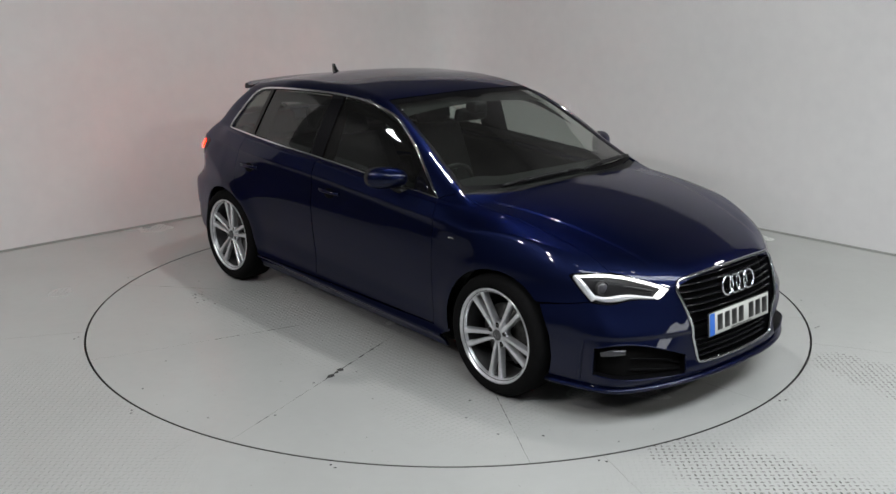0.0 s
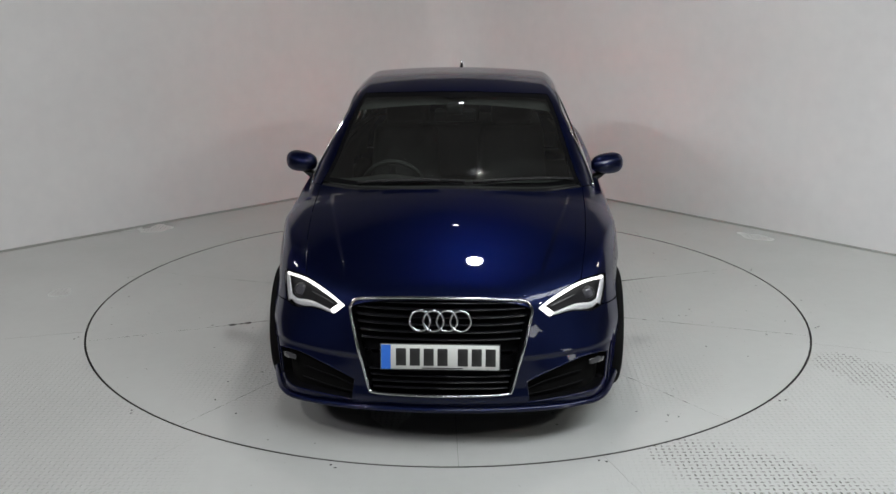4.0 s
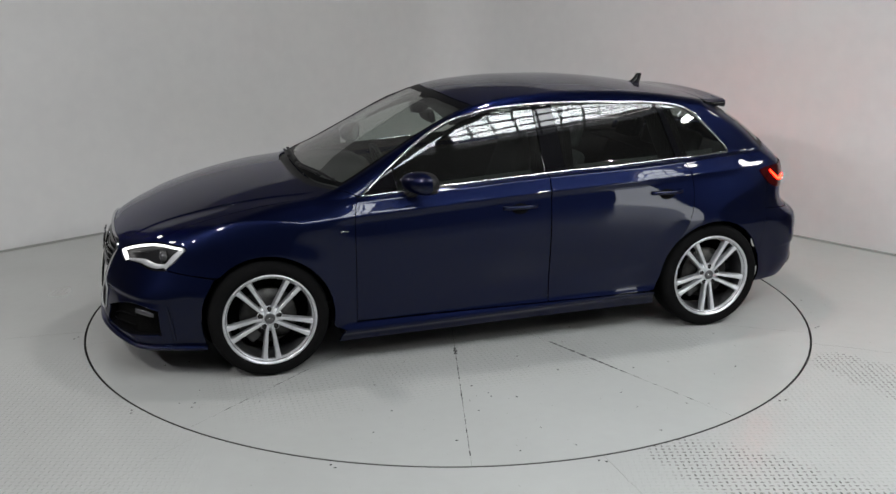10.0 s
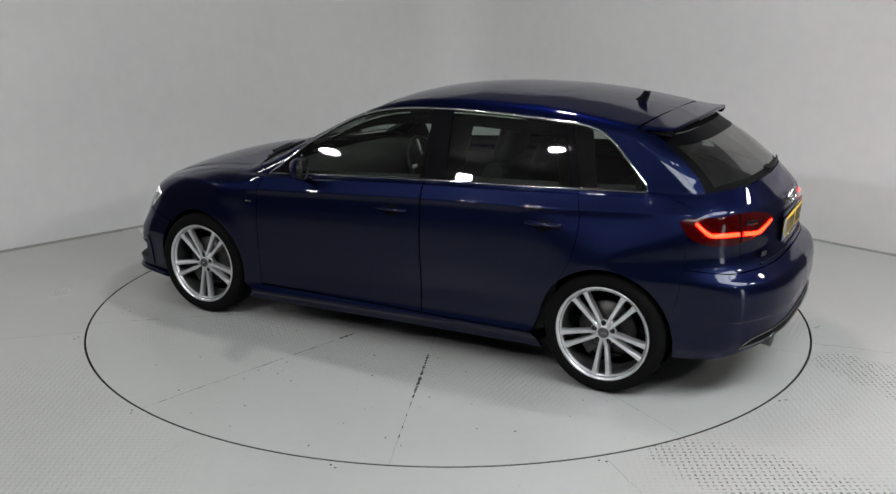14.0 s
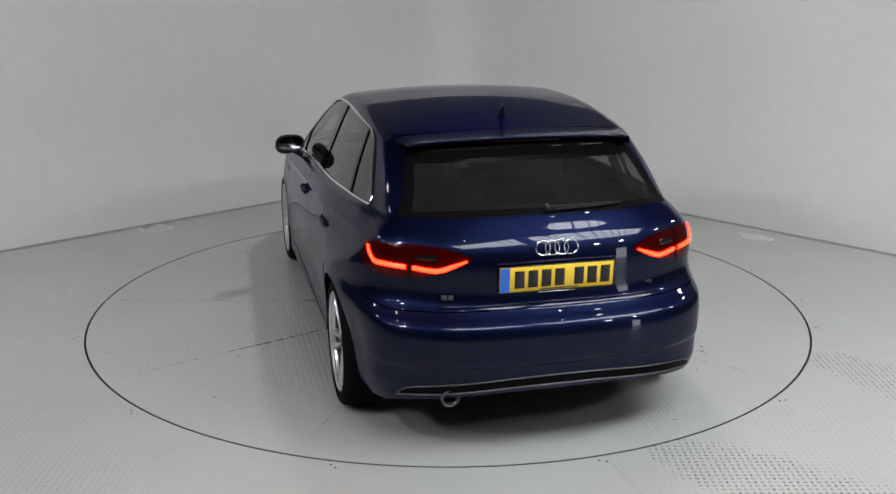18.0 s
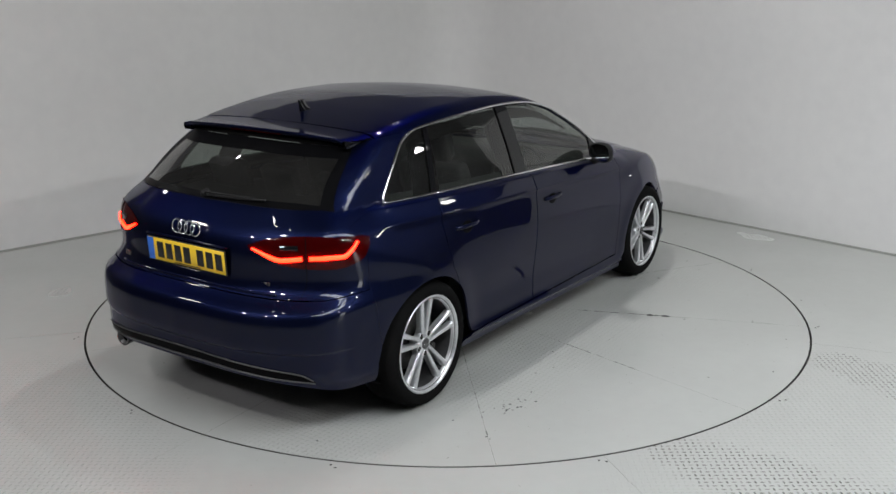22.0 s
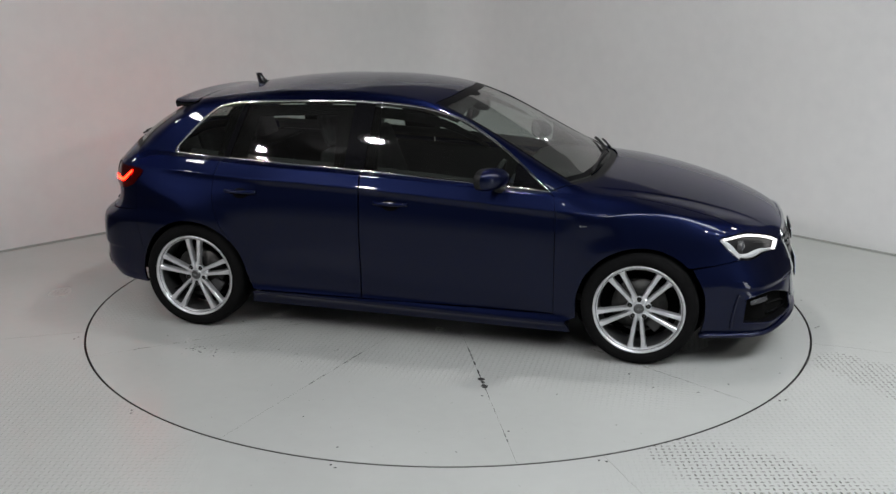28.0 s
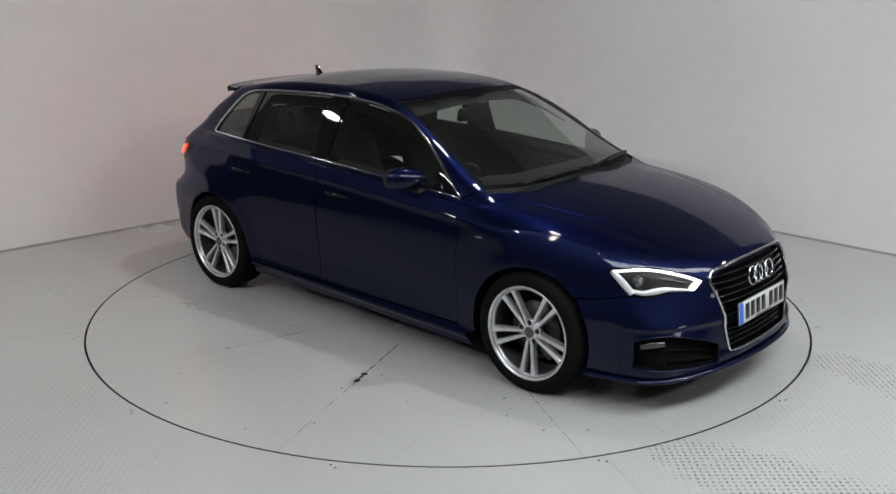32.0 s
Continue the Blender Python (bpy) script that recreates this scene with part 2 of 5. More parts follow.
nose_side = spline((0.15, -0.10), (0.19, -0.03), (0.215, 0.0), (0.26, 0.012), (0.31, 0.0), (0.425, -0.004), (0.455, 0.012), (0.55, 0.006), (0.62, -0.008), (0.68, -0.035), (0.74, -0.085), (0.82, -0.18))
tail_side = spline((0.15, -1.98), (0.22, -2.05), (0.27, -2.095), (0.31, -2.122), (0.36, -2.137), (0.425, -2.138), (0.44, -2.140), (0.452, -2.150), (0.49, -2.154), (0.56, -2.153), (0.605, -2.146), (0.625, -2.137), (0.64, -2.122), (0.662, -2.094), (0.69, -2.066),
                   (0.715, -2.052), (0.77, -2.046), (0.84, -2.044), (0.89, -2.039), (0.925, -2.031), (0.95, -2.019), (0.975, -2.001), (1.0, -1.980), (1.05, -1.938), (1.10, -1.886), (1.15, -1.821), (1.2, -1.748), (1.245, -1.670), (1.285, -1.600), (1.32, -1.548), (1.36, -1.50), (1.42, -1.45))
tail_round_high = spline((0, 0), (0.2, 0.006), (0.37, 0.026), (0.5, 0.066), (0.62, 0.125), (0.7, 0.18), (0.77, 0.265), (0.82, 0.38), (0.9, 0.7))
tail_round_low = spline((0, 0), (0.3, 0.012), (0.5, 0.050), (0.62, 0.100), (0.72, 0.170), (0.78, 0.245), (0.82, 0.34), (0.86, 0.50), (0.92, 0.85))


def step(a, b, v):
    t = np.clip((v - a) / (b - a), 0, 1)
    return t * t * (3 - 2 * t)


def smax(a, b, k):
    h = np.maximum(k - np.abs(a - b), 0) / k
    return np.maximum(a, b) + h * h * k / 4


def bulge(x, z):
    """Flares round the wheels."""
    out = 0
    for c in (1.318, -1.318):
        r = np.hypot(x - c, z - 0.316)
        out = out + 0.010 * np.exp(-(np.maximum(r - 0.34, 0) / 0.085) ** 2) * step(0.12, 0.30, z)
    return out


def door_dent(x, z):
    """The hollow along the foot of the doors."""
    foot = 0.375 - 0.04 * x
    return -0.009 * step(0.95, 0.45, x) * step(-1.10, -0.40, x) * step(foot - 0.12, foot + 0.03, z) * step(0.72, 0.42, z)


def haunch(x, z):
    """Fullness over the rear wheels."""
    return 0.012 * np.exp(-((x + 1.30) / 0.30) ** 2 - ((z - 0.66) / 0.12) ** 2)


def sill(x, z):
    """The lip of the side skirt."""
    h = z - (0.228 - 0.022 * x)
    return 0.020 * step(1.02, 0.90, x) * step(-1.06, -0.94, x) * np.exp(-(h / np.where(h > 0, 0.034, 0.020)) ** 2)


crease_line = spline((2.05, 0.425), (1.95, 0.447), (1.85, 0.466), (1.67, 0.510), (1.40, 0.571), (1.144, 0.622), (1.0, 0.645))


def bonnet_crease(x, y):
    """The pressed line along each side of the bonnet."""
    c = crease_line(np.clip(x, 1.0, 2.05))
    return -0.0038 * step(c - 0.014, c + 0.008, y) * step(c + 0.11, c + 0.012, y) * step(1.0, 1.12, x) * step(2.02, 1.88, x)


def skin(x, y, z):
    y = np.abs(y)
    dz = z - belt(x)
    t = step(-0.09 - 0.22 * step(-0.7, -1.35, x), 0.02, dz)
    side = y - (flank(dz, x) + bulge(x, z) + door_dent(x, z) + haunch(x, z) + sill(x, z)) * (taper_low(x) * (1 - t) + taper_high(x) * t)
    top = z - (ridge(x) - crown(x) * y * y + bonnet_crease(x, y))
    k = step(0.32, 0.66, z)
    front = x - (nose_low(y) * (1 - k) + nose_high(y) * k + nose_side(z))
    q = step(0.62, 0.76, z)
    q2 = q * (1 + 0.55 * step(0.96, 1.10, z))          # the glass is rounder than the panel below it
    rear = tail_side(z) + tail_round_low(y) * (1 - q) + tail_round_high(y) * q2 - x
    f = smax(side, top, 0.055)
    f = smax(f, front, 0.05)
    return smax(f, rear, 0.05)


PZ, FX, RX = 0.50, 1.05, -1.05        # the axes of the round projections


def solve(mode, a, b):
    a, b = np.asarray(a, float), np.asarray(b, float)
    a, b = np.broadcast_arrays(a, b)

    def at(r):
        if mode == 's':
            return a, r, b
        if mode == 't':
            return a, b, r
        if mode == 'f':
            return r, a, b
        if mode == 'r':
            return -r, a, b
        if mode == 'p':
            return a, r * np.cos(b), PZ + r * np.sin(b)
        if mode == 'c':
            return FX + r * np.cos(a), r * np.sin(a), b
        return RX - r * np.cos(a), r * np.sin(a), b
    lo, hi = np.full(a.shape, 0.02), np.full(a.shape, 2.6)
    for _ in range(34):
        mid = (lo + hi) / 2
        f = skin(*at(mid))
        lo, hi = np.where(f < 0, mid, lo), np.where(f < 0, hi, mid)
    return np.stack(np.broadcast_arrays(*at((lo + hi) / 2)), -1)


def flat(mode, P):
    x, y, z = P[..., 0], P[..., 1], P[..., 2]
    if mode == 's':
        return np.stack([x, z], -1)
    if mode == 't':
        return np.stack([x, y], -1)
    if mode in 'fr':
        return np.stack([y, z], -1)
    if mode == 'p':
        return np.stack([x, np.arctan2(z - PZ, y)], -1)
    if mode == 'c':
        return np.stack([np.arctan2(y, x - FX), z], -1)
    return np.stack([np.arctan2(y, RX - x), z], -1)


def on(mode, pts, n=24, smooth=True):
    """A line on the skin, drawn in one of the projections."""
    q = line(pts, n, smooth)
    return solve(mode, q[:, 0], q[:, 1])


def resample(P, n):
    return line(P, n, False)


def sheet(mode, c0, c1, d0=None, d1=None, nu=24, nv=12):
    """Points of a panel between four lines on the skin: c0, c1 lengthways, d0, d1 from c0 to c1."""
    c0, c1 = resample(c0, nu), resample(c1, nu)
    A, B = flat(mode, c0), flat(mode, c1)
    v = np.linspace(0, 1, nv + 1)[None, :, None]
    u = np.linspace(0, 1, nu + 1)[:, None, None]
    Q = A[:, None] * (1 - v) + B[:, None] * v
    if d0 is not None or d1 is not None:
        lin0, lin1 = A[0] + (B[0] - A[0]) * v[0], A[-1] + (B[-1] - A[-1]) * v[0]
        L = flat(mode, resample(d0, nv)) if d0 is not None else lin0
        R = flat(mode, resample(d1, nv)) if d1 is not None else lin1
        Q = Q + (1 - u) * (L - lin0)[None] + u * (R - lin1)[None]
    return solve(mode, Q[..., 0], Q[..., 1])


def normals(P):
    e = 2e-3
    x, y, z = P[..., 0], P[..., 1], P[..., 2]
    g = np.stack([skin(x + e, y, z) - skin(x - e, y, z), skin(x, y + e, z) - skin(x, y - e, z), skin(x, y, z + e) - skin(x, y, z - e)], -1)
    return g / np.linalg.norm(g, axis=-1, keepdims=True)


def within(q, poly):
    """Which of the points q lie inside a closed line."""
    odd = np.zeros(len(q), bool)
    for (ax, ay), (bx, by) in zip(poly, np.roll(poly, -1, 0)):
        cross = (ay > q[:, 1]) != (by > q[:, 1])
        odd ^= cross & (q[:, 0] < (bx - ax) * (q[:, 1] - ay) / (by - ay + 1e-12) + ax)
    return odd


def pierce(mode, P, holes):
    """Moves the points of a sheet nearest to each closed line onto it; tells which faces lie inside one."""
    n, k = P.shape[:2]
    gone = np.zeros((n - 1) * (k - 1), bool)
    for loop in holes:
        rim = resample(np.vstack([loop, loop[:1]]), 240)[:-1]
        poly = flat(mode, rim)
        Q = flat(mode, P)
        mid = ((Q[:-1, :-1] + Q[1:, :-1] + Q[:-1, 1:] + Q[1:, 1:]) / 4).reshape(-1, 2)
        cut = within(mid, poly)
        gone |= cut
        C = cut.reshape(n - 1, k - 1)
        pad = np.pad(C, 1)
        near = np.stack([pad[:-1, :-1], pad[1:, :-1], pad[:-1, 1:], pad[1:, 1:]])
        for i, j in np.argwhere(near.any(0) & ~near.all(0)):
            d = ((rim - P[i, j]) ** 2).sum(1)
            P[i, j] = rim[d.argmin()]
    return gone


def reveal(name, loop, d, mat, parent, mirror=False):
    """The side walls of a recess."""
    a, b = lifted(loop, 0.001, mirror), lifted(loop, -d, mirror)
    bm = grid_bm([a.tolist(), b.tolist()], True)
    bmesh.ops.recalc_face_normals(bm, faces=bm.faces)
    return part(name, bm, mat, parent)


def panel(name, P, mat, parent, label="", lift=0.0, gap=0.0018, thick=0.014, mirror=False, holes=(), mode='c'):
    """A sheet-metal panel with turned-in edges, shrunk by the shut line."""
    P = np.array(P)
    gone = pierce(mode, P, holes) if len(holes) else None
    N = normals(P)
    Q = P + N * lift
    if gap:
        for a, b in ((0, 1), (-1, -2)):
            w = P[b] - P[a]
            Q[a] += w / (np.linalg.norm(w, axis=-1, keepdims=True) + 1e-9) * gap
            w = P[:, b] - P[:, a]
            Q[:, a] += w / (np.linalg.norm(w, axis=-1, keepdims=True) + 1e-9) * gap
    if mirror:
        Q, N = Q * [1, -1, 1], N * [1, -1, 1]
    n, k = Q.shape[:2]
    verts = [tuple(q) for q in Q.reshape(-1, 3)]
    norms = [tuple(q) for q in N.reshape(-1, 3)]
    faces = []
    for i in range(n - 1):
        for j in range(k - 1):
            faces.append((i * k + j, (i + 1) * k + j, (i + 1) * k + j + 1, i * k + j + 1))
    a, b, c = (Vector(verts[q]) for q in faces[len(faces) // 2 + k // 2][:3])
    if (b - a).cross(c - a).dot(Vector(norms[faces[len(faces) // 2 + k // 2][0]])) < 0:
        faces = [f[::-1] for f in faces]
    if gone is not None:
        faces = [f for f, g in zip(faces, gone) if not g]
    if thick:
        loop = [(i, 0) for i in range(n)] + [(n - 1, j) for j in range(1, k)] + [(i, k - 1) for i in range(n - 2, -1, -1)] + [(0, j) for j in range(k - 2, 0, -1)]
        mid = Q.reshape(-1, 3).mean(0)
        base = len(verts)
        for i, j in loop:
            out = Q[i, j] - mid
            out = out - N[i, j] * out.dot(N[i, j])
            out /= np.linalg.norm(out) + 1e-9
            verts += [tuple(Q[i, j]), tuple(Q[i, j] - N[i, j] * thick)]
            norms += [tuple(out), tuple(out)]
        m = len(loop)
        for q in range(m):
            e = (q + 1) % m
            faces.append((base + 2 * q, base + 2 * e, base + 2 * e + 1, base + 2 * q + 1))
    me = bpy.data.meshes.new(name)
    me.from_pydata(verts, [], faces)
    me.shade_smooth()
    me.normals_split_custom_set_from_vertices(norms)
    me.materials.append(mat)
    ob = new(name, me)
    ob.parent = parent
    return tagged(ob, label) if label else ob


def lifted(P, d, mirror=False):
    P = P + normals(P) * d
    return P * [1, -1, 1] if mirror else P


def both(fn):
    for mirror in (False, True):
        fn(mirror)


# ---- the room ----
def floor_material(name, base, spread, wear_spots, bare):
    """Worn grey floor paint over chequer plate: raised lozenges, scuffs and dust."""
    m = material(name, base, 0.35)
    n, l, b = nodes(m)

    def op(kind, a, c=None, d=None):
        k = n.new("ShaderNodeMath")
        k.operation = kind
        for s, val in enumerate((a, c, d)):
            if val is None:
                continue
            if isinstance(val, (int, float)):
                k.inputs[s].default_value = val
            else:
                l.new(val, k.inputs[s])
        return k.outputs[0]
    co = n.new("ShaderNodeTexCoord")
    sep = n.new("ShaderNodeSeparateXYZ")
    l.new(co.outputs["Object"], sep.inputs[0])
    p = 0.030
    gx, gy = op('DIVIDE', sep.outputs[0], p), op('DIVIDE', sep.outputs[1], p)
    par = op('PINGPONG', op('ADD', op('FLOOR', gx), op('FLOOR', gy)), 1)
    fx, fy = op('SUBTRACT', op('FRACT', gx), 0.5), op('SUBTRACT', op('FRACT', gy), 0.5)
    lx = op('MULTIPLY_ADD', par, op('SUBTRACT', fy, fx), fx)
    ly = op('MULTIPLY_ADD', par, op('SUBTRACT', fx, fy), fy)
    d = op('ADD', op('POWER', op('ABSOLUTE', op('DIVIDE', lx, 0.48)), 1.6), op('POWER', op('ABSOLUTE', op('DIVIDE', ly, 0.20)), 1.6))
    stud = op('MAXIMUM', op('SUBTRACT', 1, d), 0)
    worn = n.new("ShaderNodeTexNoise")
    worn.inputs["Scale"].default_value, worn.inputs["Detail"].default_value = 0.9, 3
    l.new(co.outputs["Object"], worn.inputs["Vector"])
    mask = n.new("ShaderNodeMapRange")
    mask.inputs["From Min"].default_value, mask.inputs["From Max"].default_value = spread
    l.new(worn.outputs["Fac"], mask.inputs["Value"])
    spots = 0.0
    for cx, cy, r in wear_spots:
        dx, dy = op('SUBTRACT', sep.outputs[0], cx), op('SUBTRACT', sep.outputs[1], cy)
        dist = op('SQRT', op('ADD', op('MULTIPLY', dx, dx), op('MULTIPLY', dy, dy)))
        spots = op('MAXIMUM', spots, op('SUBTRACT', 1, op('DIVIDE', dist, r)))
    tread = mask.outputs[0]
    for cx, cy, r in bare:
        dx, dy = op('SUBTRACT', sep.outputs[0], cx), op('SUBTRACT', sep.outputs[1], cy)
        dist = op('SQRT', op('ADD', op('MULTIPLY', dx, dx), op('MULTIPLY', dy, dy)))
        fade = n.new("ShaderNodeMapRange")
        fade.inputs["From Min"].default_value, fade.inputs["From Max"].default_value = r * 1.25, r * 0.1
        l.new(dist, fade.inputs["Value"])
        tread = op('MAXIMUM', tread, fade.outputs[0])
    chip = n.new("ShaderNodeTexNoise")
    chip.inputs["Scale"].default_value, chip.inputs["Detail"].default_value = 22, 3
    l.new(co.outputs["Object"], chip.inputs["Vector"])
    rub = n.new("ShaderNodeMapRange")
    rub.inputs["From Min"].default_value, rub.inputs["From Max"].default_value = 0.60, 0.86
    l.new(op('ADD', op('MULTIPLY', chip.outputs["Fac"], 0.8), op('MINIMUM', spots, 0.40)), rub.inputs["Value"])
    wear = op('MULTIPLY', rub.outputs[0], 0.75)
    fine = n.new("ShaderNodeTexNoise")
    fine.inputs["Scale"].default_value, fine.inputs["Detail"].default_value = 14, 8
    l.new(co.outputs["Object"], fine.inputs["Vector"])
    specks = n.new("ShaderNodeTexNoise")
    specks.inputs["Scale"].default_value, specks.inputs["Detail"].default_value = 55, 2
    l.new(co.outputs["Object"], specks.inputs["Vector"])
    dark_worn = op('MULTIPLY', op('GREATER_THAN', stud, 0.35), wear)
    tone = op('ADD', op('MULTIPLY', worn.outputs["Fac"], 0.75), op('MULTIPLY', fine.outputs["Fac"], 0.25))
    ramp = n.new("ShaderNodeValToRGB")
    e = ramp.color_ramp.elements
    e[0].position, e[1].position = 0.32, 0.68
    e[0].color, e[1].color = (*[c * 0.95 for c in base], 1), (*[min(1, c * 1.04) for c in base], 1)
    l.new(tone, ramp.inputs[0])
    dirt = n.new("ShaderNodeMapRange")
    dirt.inputs["From Min"].default_value, dirt.inputs["From Max"].default_value = 0.73, 0.80
    l.new(specks.outputs["Fac"], dirt.inputs["Value"])
    mix = n.new("ShaderNodeMixRGB")
    mix.inputs[2].default_value = (0.06, 0.056, 0.046, 1)
    l.new(op('MAXIMUM', op('MULTIPLY', dirt.outputs[0], 0.6), dark_worn), mix.inputs[0])
    l.new(ramp.outputs[0], mix.inputs[1])
    l.new(mix.outputs[0], b.inputs["Base Color"])
    rough = n.new("ShaderNodeMapRange")
    rough.inputs["To Min"].default_value, rough.inputs["To Max"].default_value = 0.22, 0.30
    l.new(worn.outputs["Fac"], rough.inputs["Value"])
    polish = op('SUBTRACT', rough.outputs[0], op('MULTIPLY', op('MULTIPLY', stud, tread), 0.08))
    l.new(polish, b.inputs["Roughness"])
    bump = n.new("ShaderNodeBump")
    bump.inputs["Strength"].default_value, bump.inputs["Distance"].default_value = 1.0, 0.0048
    l.new(op('MULTIPLY', stud, tread), bump.inputs["Height"])
    l.new(bump.outputs[0], b.inputs["Normal"])
    return m


WALL = grain(material("white_wall_paint", (0.62, 0.62, 0.62), 0.55), 1.2, (0.60, 0.60, 0.60), (0.65, 0.65, 0.645), 0.15, 9, (0.5, 0.65))
FLOOR = floor_material("grey_floor_paint", (0.345, 0.350, 0.341), (0.68, 0.82), ((1.20, -2.24, 0.30), (1.05, -2.12, 0.22), (1.38, -2.36, 0.34), (1.62, -2.60, 0.36), (2.18, -1.08, 0.22), (2.30, -1.25, 0.28), (2.45, -1.42, 0.32)), ((-2.05, -1.75, 0.75), (-1.75, -2.35, 0.6), (2.0, -1.75, 0.9), (1.6, -2.4, 0.8)))
PATCHES = ((-0.95, -0.85, 0.42), (-0.4, -0.86, 0.45), (0.2, -0.86, 0.45), (0.7, -0.88, 0.38), (1.25, -1.0, 0.40), (1.15, 1.05, 0.46), (0.65, 1.0, 0.44), (0.1, 1.0, 0.40), (-0.4, 1.02, 0.38), (-0.95, 0.98, 0.34), (-1.95, -0.6, 0.36))     # where the paint is thin over the tread
TABLE = floor_material("grey_platform_paint", (0.345, 0.350, 0.341), (0.68, 0.82), (), PATCHES)
CEILING = material("ceiling_paint", (0.045, 0.045, 0.048), 0.8)
JOINT = material("worn_joint", (0.22, 0.225, 0.21), 0.5)
SEAM = material("dark_joint", (0.015, 0.015, 0.014), 0.8)
# dark tone of walls out of view, set for what the car's paint mirrors
BACKWALL = grain(material("unseen_wall_tone", (0.035, 0.035, 0.037), 0.7), 2.0, (0.028, 0.028, 0.03), (0.042, 0.042, 0.044))

# mid grey for the unseen upper wall, softening the edge mirrored in the bonnet
UPPER = grain(material("unseen_upper_tone", (0.16, 0.16, 0.165), 0.7), 2.0, (0.14, 0.14, 0.145), (0.18, 0.18, 0.185))

# the two white walls meet in a rounded corner behind the platform
CORNER = Vector((0.085, 4.36, 0))
DL, DR = Vector((-0.739, -0.674, 0)), Vector((0.707, -0.707, 0))
NL, NR = Vector((0.674, -0.739, 0)), Vector((-0.707, -0.707, 0))     # into the room
LONG = 13.0
R_IN = 0.62


def wall_outline(off):
    """The plan line of both white walls, off metres behind their face."""
    pts = [CORNER + DL * LONG - NL * off]
    a, b = CORNER + DL * R_IN, CORNER + DR * R_IN
    for i in range(25):
        t = i / 24
        q = a * (1 - t) ** 2 + CORNER * (2 * t * (1 - t)) + b * t * t
        nn = (NL * (1 - t) + NR * t).normalized()
        pts.append(q - nn * off)
    return pts + [CORNER + DR * LONG - NR * off]


def cove_wall(name, inner, outer, z0, z1, mat, foot=0.0):
    rows = []
    levels = [(z0 + foot * (1 - math.cos(a)), foot * (1 - math.sin(a))) for a in (0, 0.4, 0.8, 1.2, math.pi / 2)] if foot else [(z0, 0)]
    for p, q in zip(inner, outer):
        nn = (p - q).normalized()
        col = [(p.x + nn.x * o, p.y + nn.y * o, z) for z, o in levels]
        rows.append(col + [(p.x, p.y, z1), (q.x, q.y, z1), (q.x, q.y, z0)])
    bm = grid_bm(rows, True)
    bm.verts.ensure_lookup_table()
    k = len(rows[0])
    bm.faces.new([bm.verts[i] for i in range(k)])
    bm.faces.new([bm.verts[len(rows) * k - k + i] for i in range(k)])
    bmesh.ops.recalc_face_normals(bm, faces=bm.faces)
    ob = part(name, bm, mat, smooth=False)
    return tagged(ob, kind="structure")


WHITE_LONG, WALL_TOP = 5.1, 2.5
inner, outer = wall_outline(0), wall_outline(0.2)
i0, i1 = CORNER + DL * WHITE_LONG, CORNER + DR * WHITE_LONG
o0, o1 = i0 - NL * 0.2, i1 - NR * 0.2
cove_wall("wall_left", [i0, inner[1]], [o0, outer[1]], 0.001, WALL_TOP, WALL)
cove_wall("wall_right", inner[1:-1] + [i1], outer[1:-1] + [o1], 0.001, WALL_TOP, WALL)
# unseen walls above and past the white screen walls, toned dark for car reflections
cove_wall("unseen_wall_upper", [i0] + inner[1:-1] + [i1], [o0] + outer[1:-1] + [o1], WALL_TOP, CEIL, UPPER)
cove_wall("unseen_wall_left", [inner[0], i0], [outer[0], o0], 0.001, CEIL, BACKWALL)
cove_wall("unseen_wall_right", [i1, inner[-1]], [o1, outer[-1]], 0.001, CEIL, BACKWALL)
end_l, end_r = inner[0], inner[-1]
far = end_l + DR * LONG


def straight_wall(name, a, b, z0, z1):
    t = (b - a).normalized()
    nn = Vector((t.y, -t.x, 0))
    if nn.dot(-a) < 0:
        nn = -nn
    rows = [[(q.x, q.y, z0), (q.x, q.y, z1), (q.x - nn.x * 0.2, q.y - nn.y * 0.2, z1), (q.x - nn.x * 0.2, q.y - nn.y * 0.2, z0)] for q in (a, b)]
    bm = grid_bm(rows, True)
    bm.verts.ensure_lookup_table()
    bm.faces.new([bm.verts[i] for i in range(4)])
    bm.faces.new([bm.verts[4 + i] for i in range(4)])
    bmesh.ops.recalc_face_normals(bm, faces=bm.faces)
    return tagged(part(name, bm, BACKWALL, smooth=False), kind="structure")


# rear walls, also out of view, in the same dark tone
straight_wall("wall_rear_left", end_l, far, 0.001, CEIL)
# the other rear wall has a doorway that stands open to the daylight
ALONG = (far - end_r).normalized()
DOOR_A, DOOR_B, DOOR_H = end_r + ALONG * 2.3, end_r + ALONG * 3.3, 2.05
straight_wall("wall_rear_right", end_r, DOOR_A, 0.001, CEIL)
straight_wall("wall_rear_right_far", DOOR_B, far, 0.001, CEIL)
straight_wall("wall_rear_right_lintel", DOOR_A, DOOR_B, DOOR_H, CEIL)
OUT = Vector((ALONG.y, -ALONG.x, 0))
OUT = OUT if OUT.dot(DOOR_A) > 0 else -OUT
DAYLIGHT = material("daylight_backdrop", (0.8, 0.8, 0.8), 1.0, 0, 0, (0.95, 0.98, 1.0), 5.0)
bm = bmesh.new()
p, q = DOOR_A - ALONG * 0.25 + OUT * 0.5, DOOR_B + ALONG * 0.25 + OUT * 0.5
bm.faces.new([bm.verts.new(v) for v in ((p.x, p.y, 0.002), (q.x, q.y, 0.002), (q.x, q.y, DOOR_H + 0.2), (p.x, p.y, DOOR_H + 0.2))])
tagged(part("backdrop_daylight", bm, DAYLIGHT, smooth=False), kind="structure")
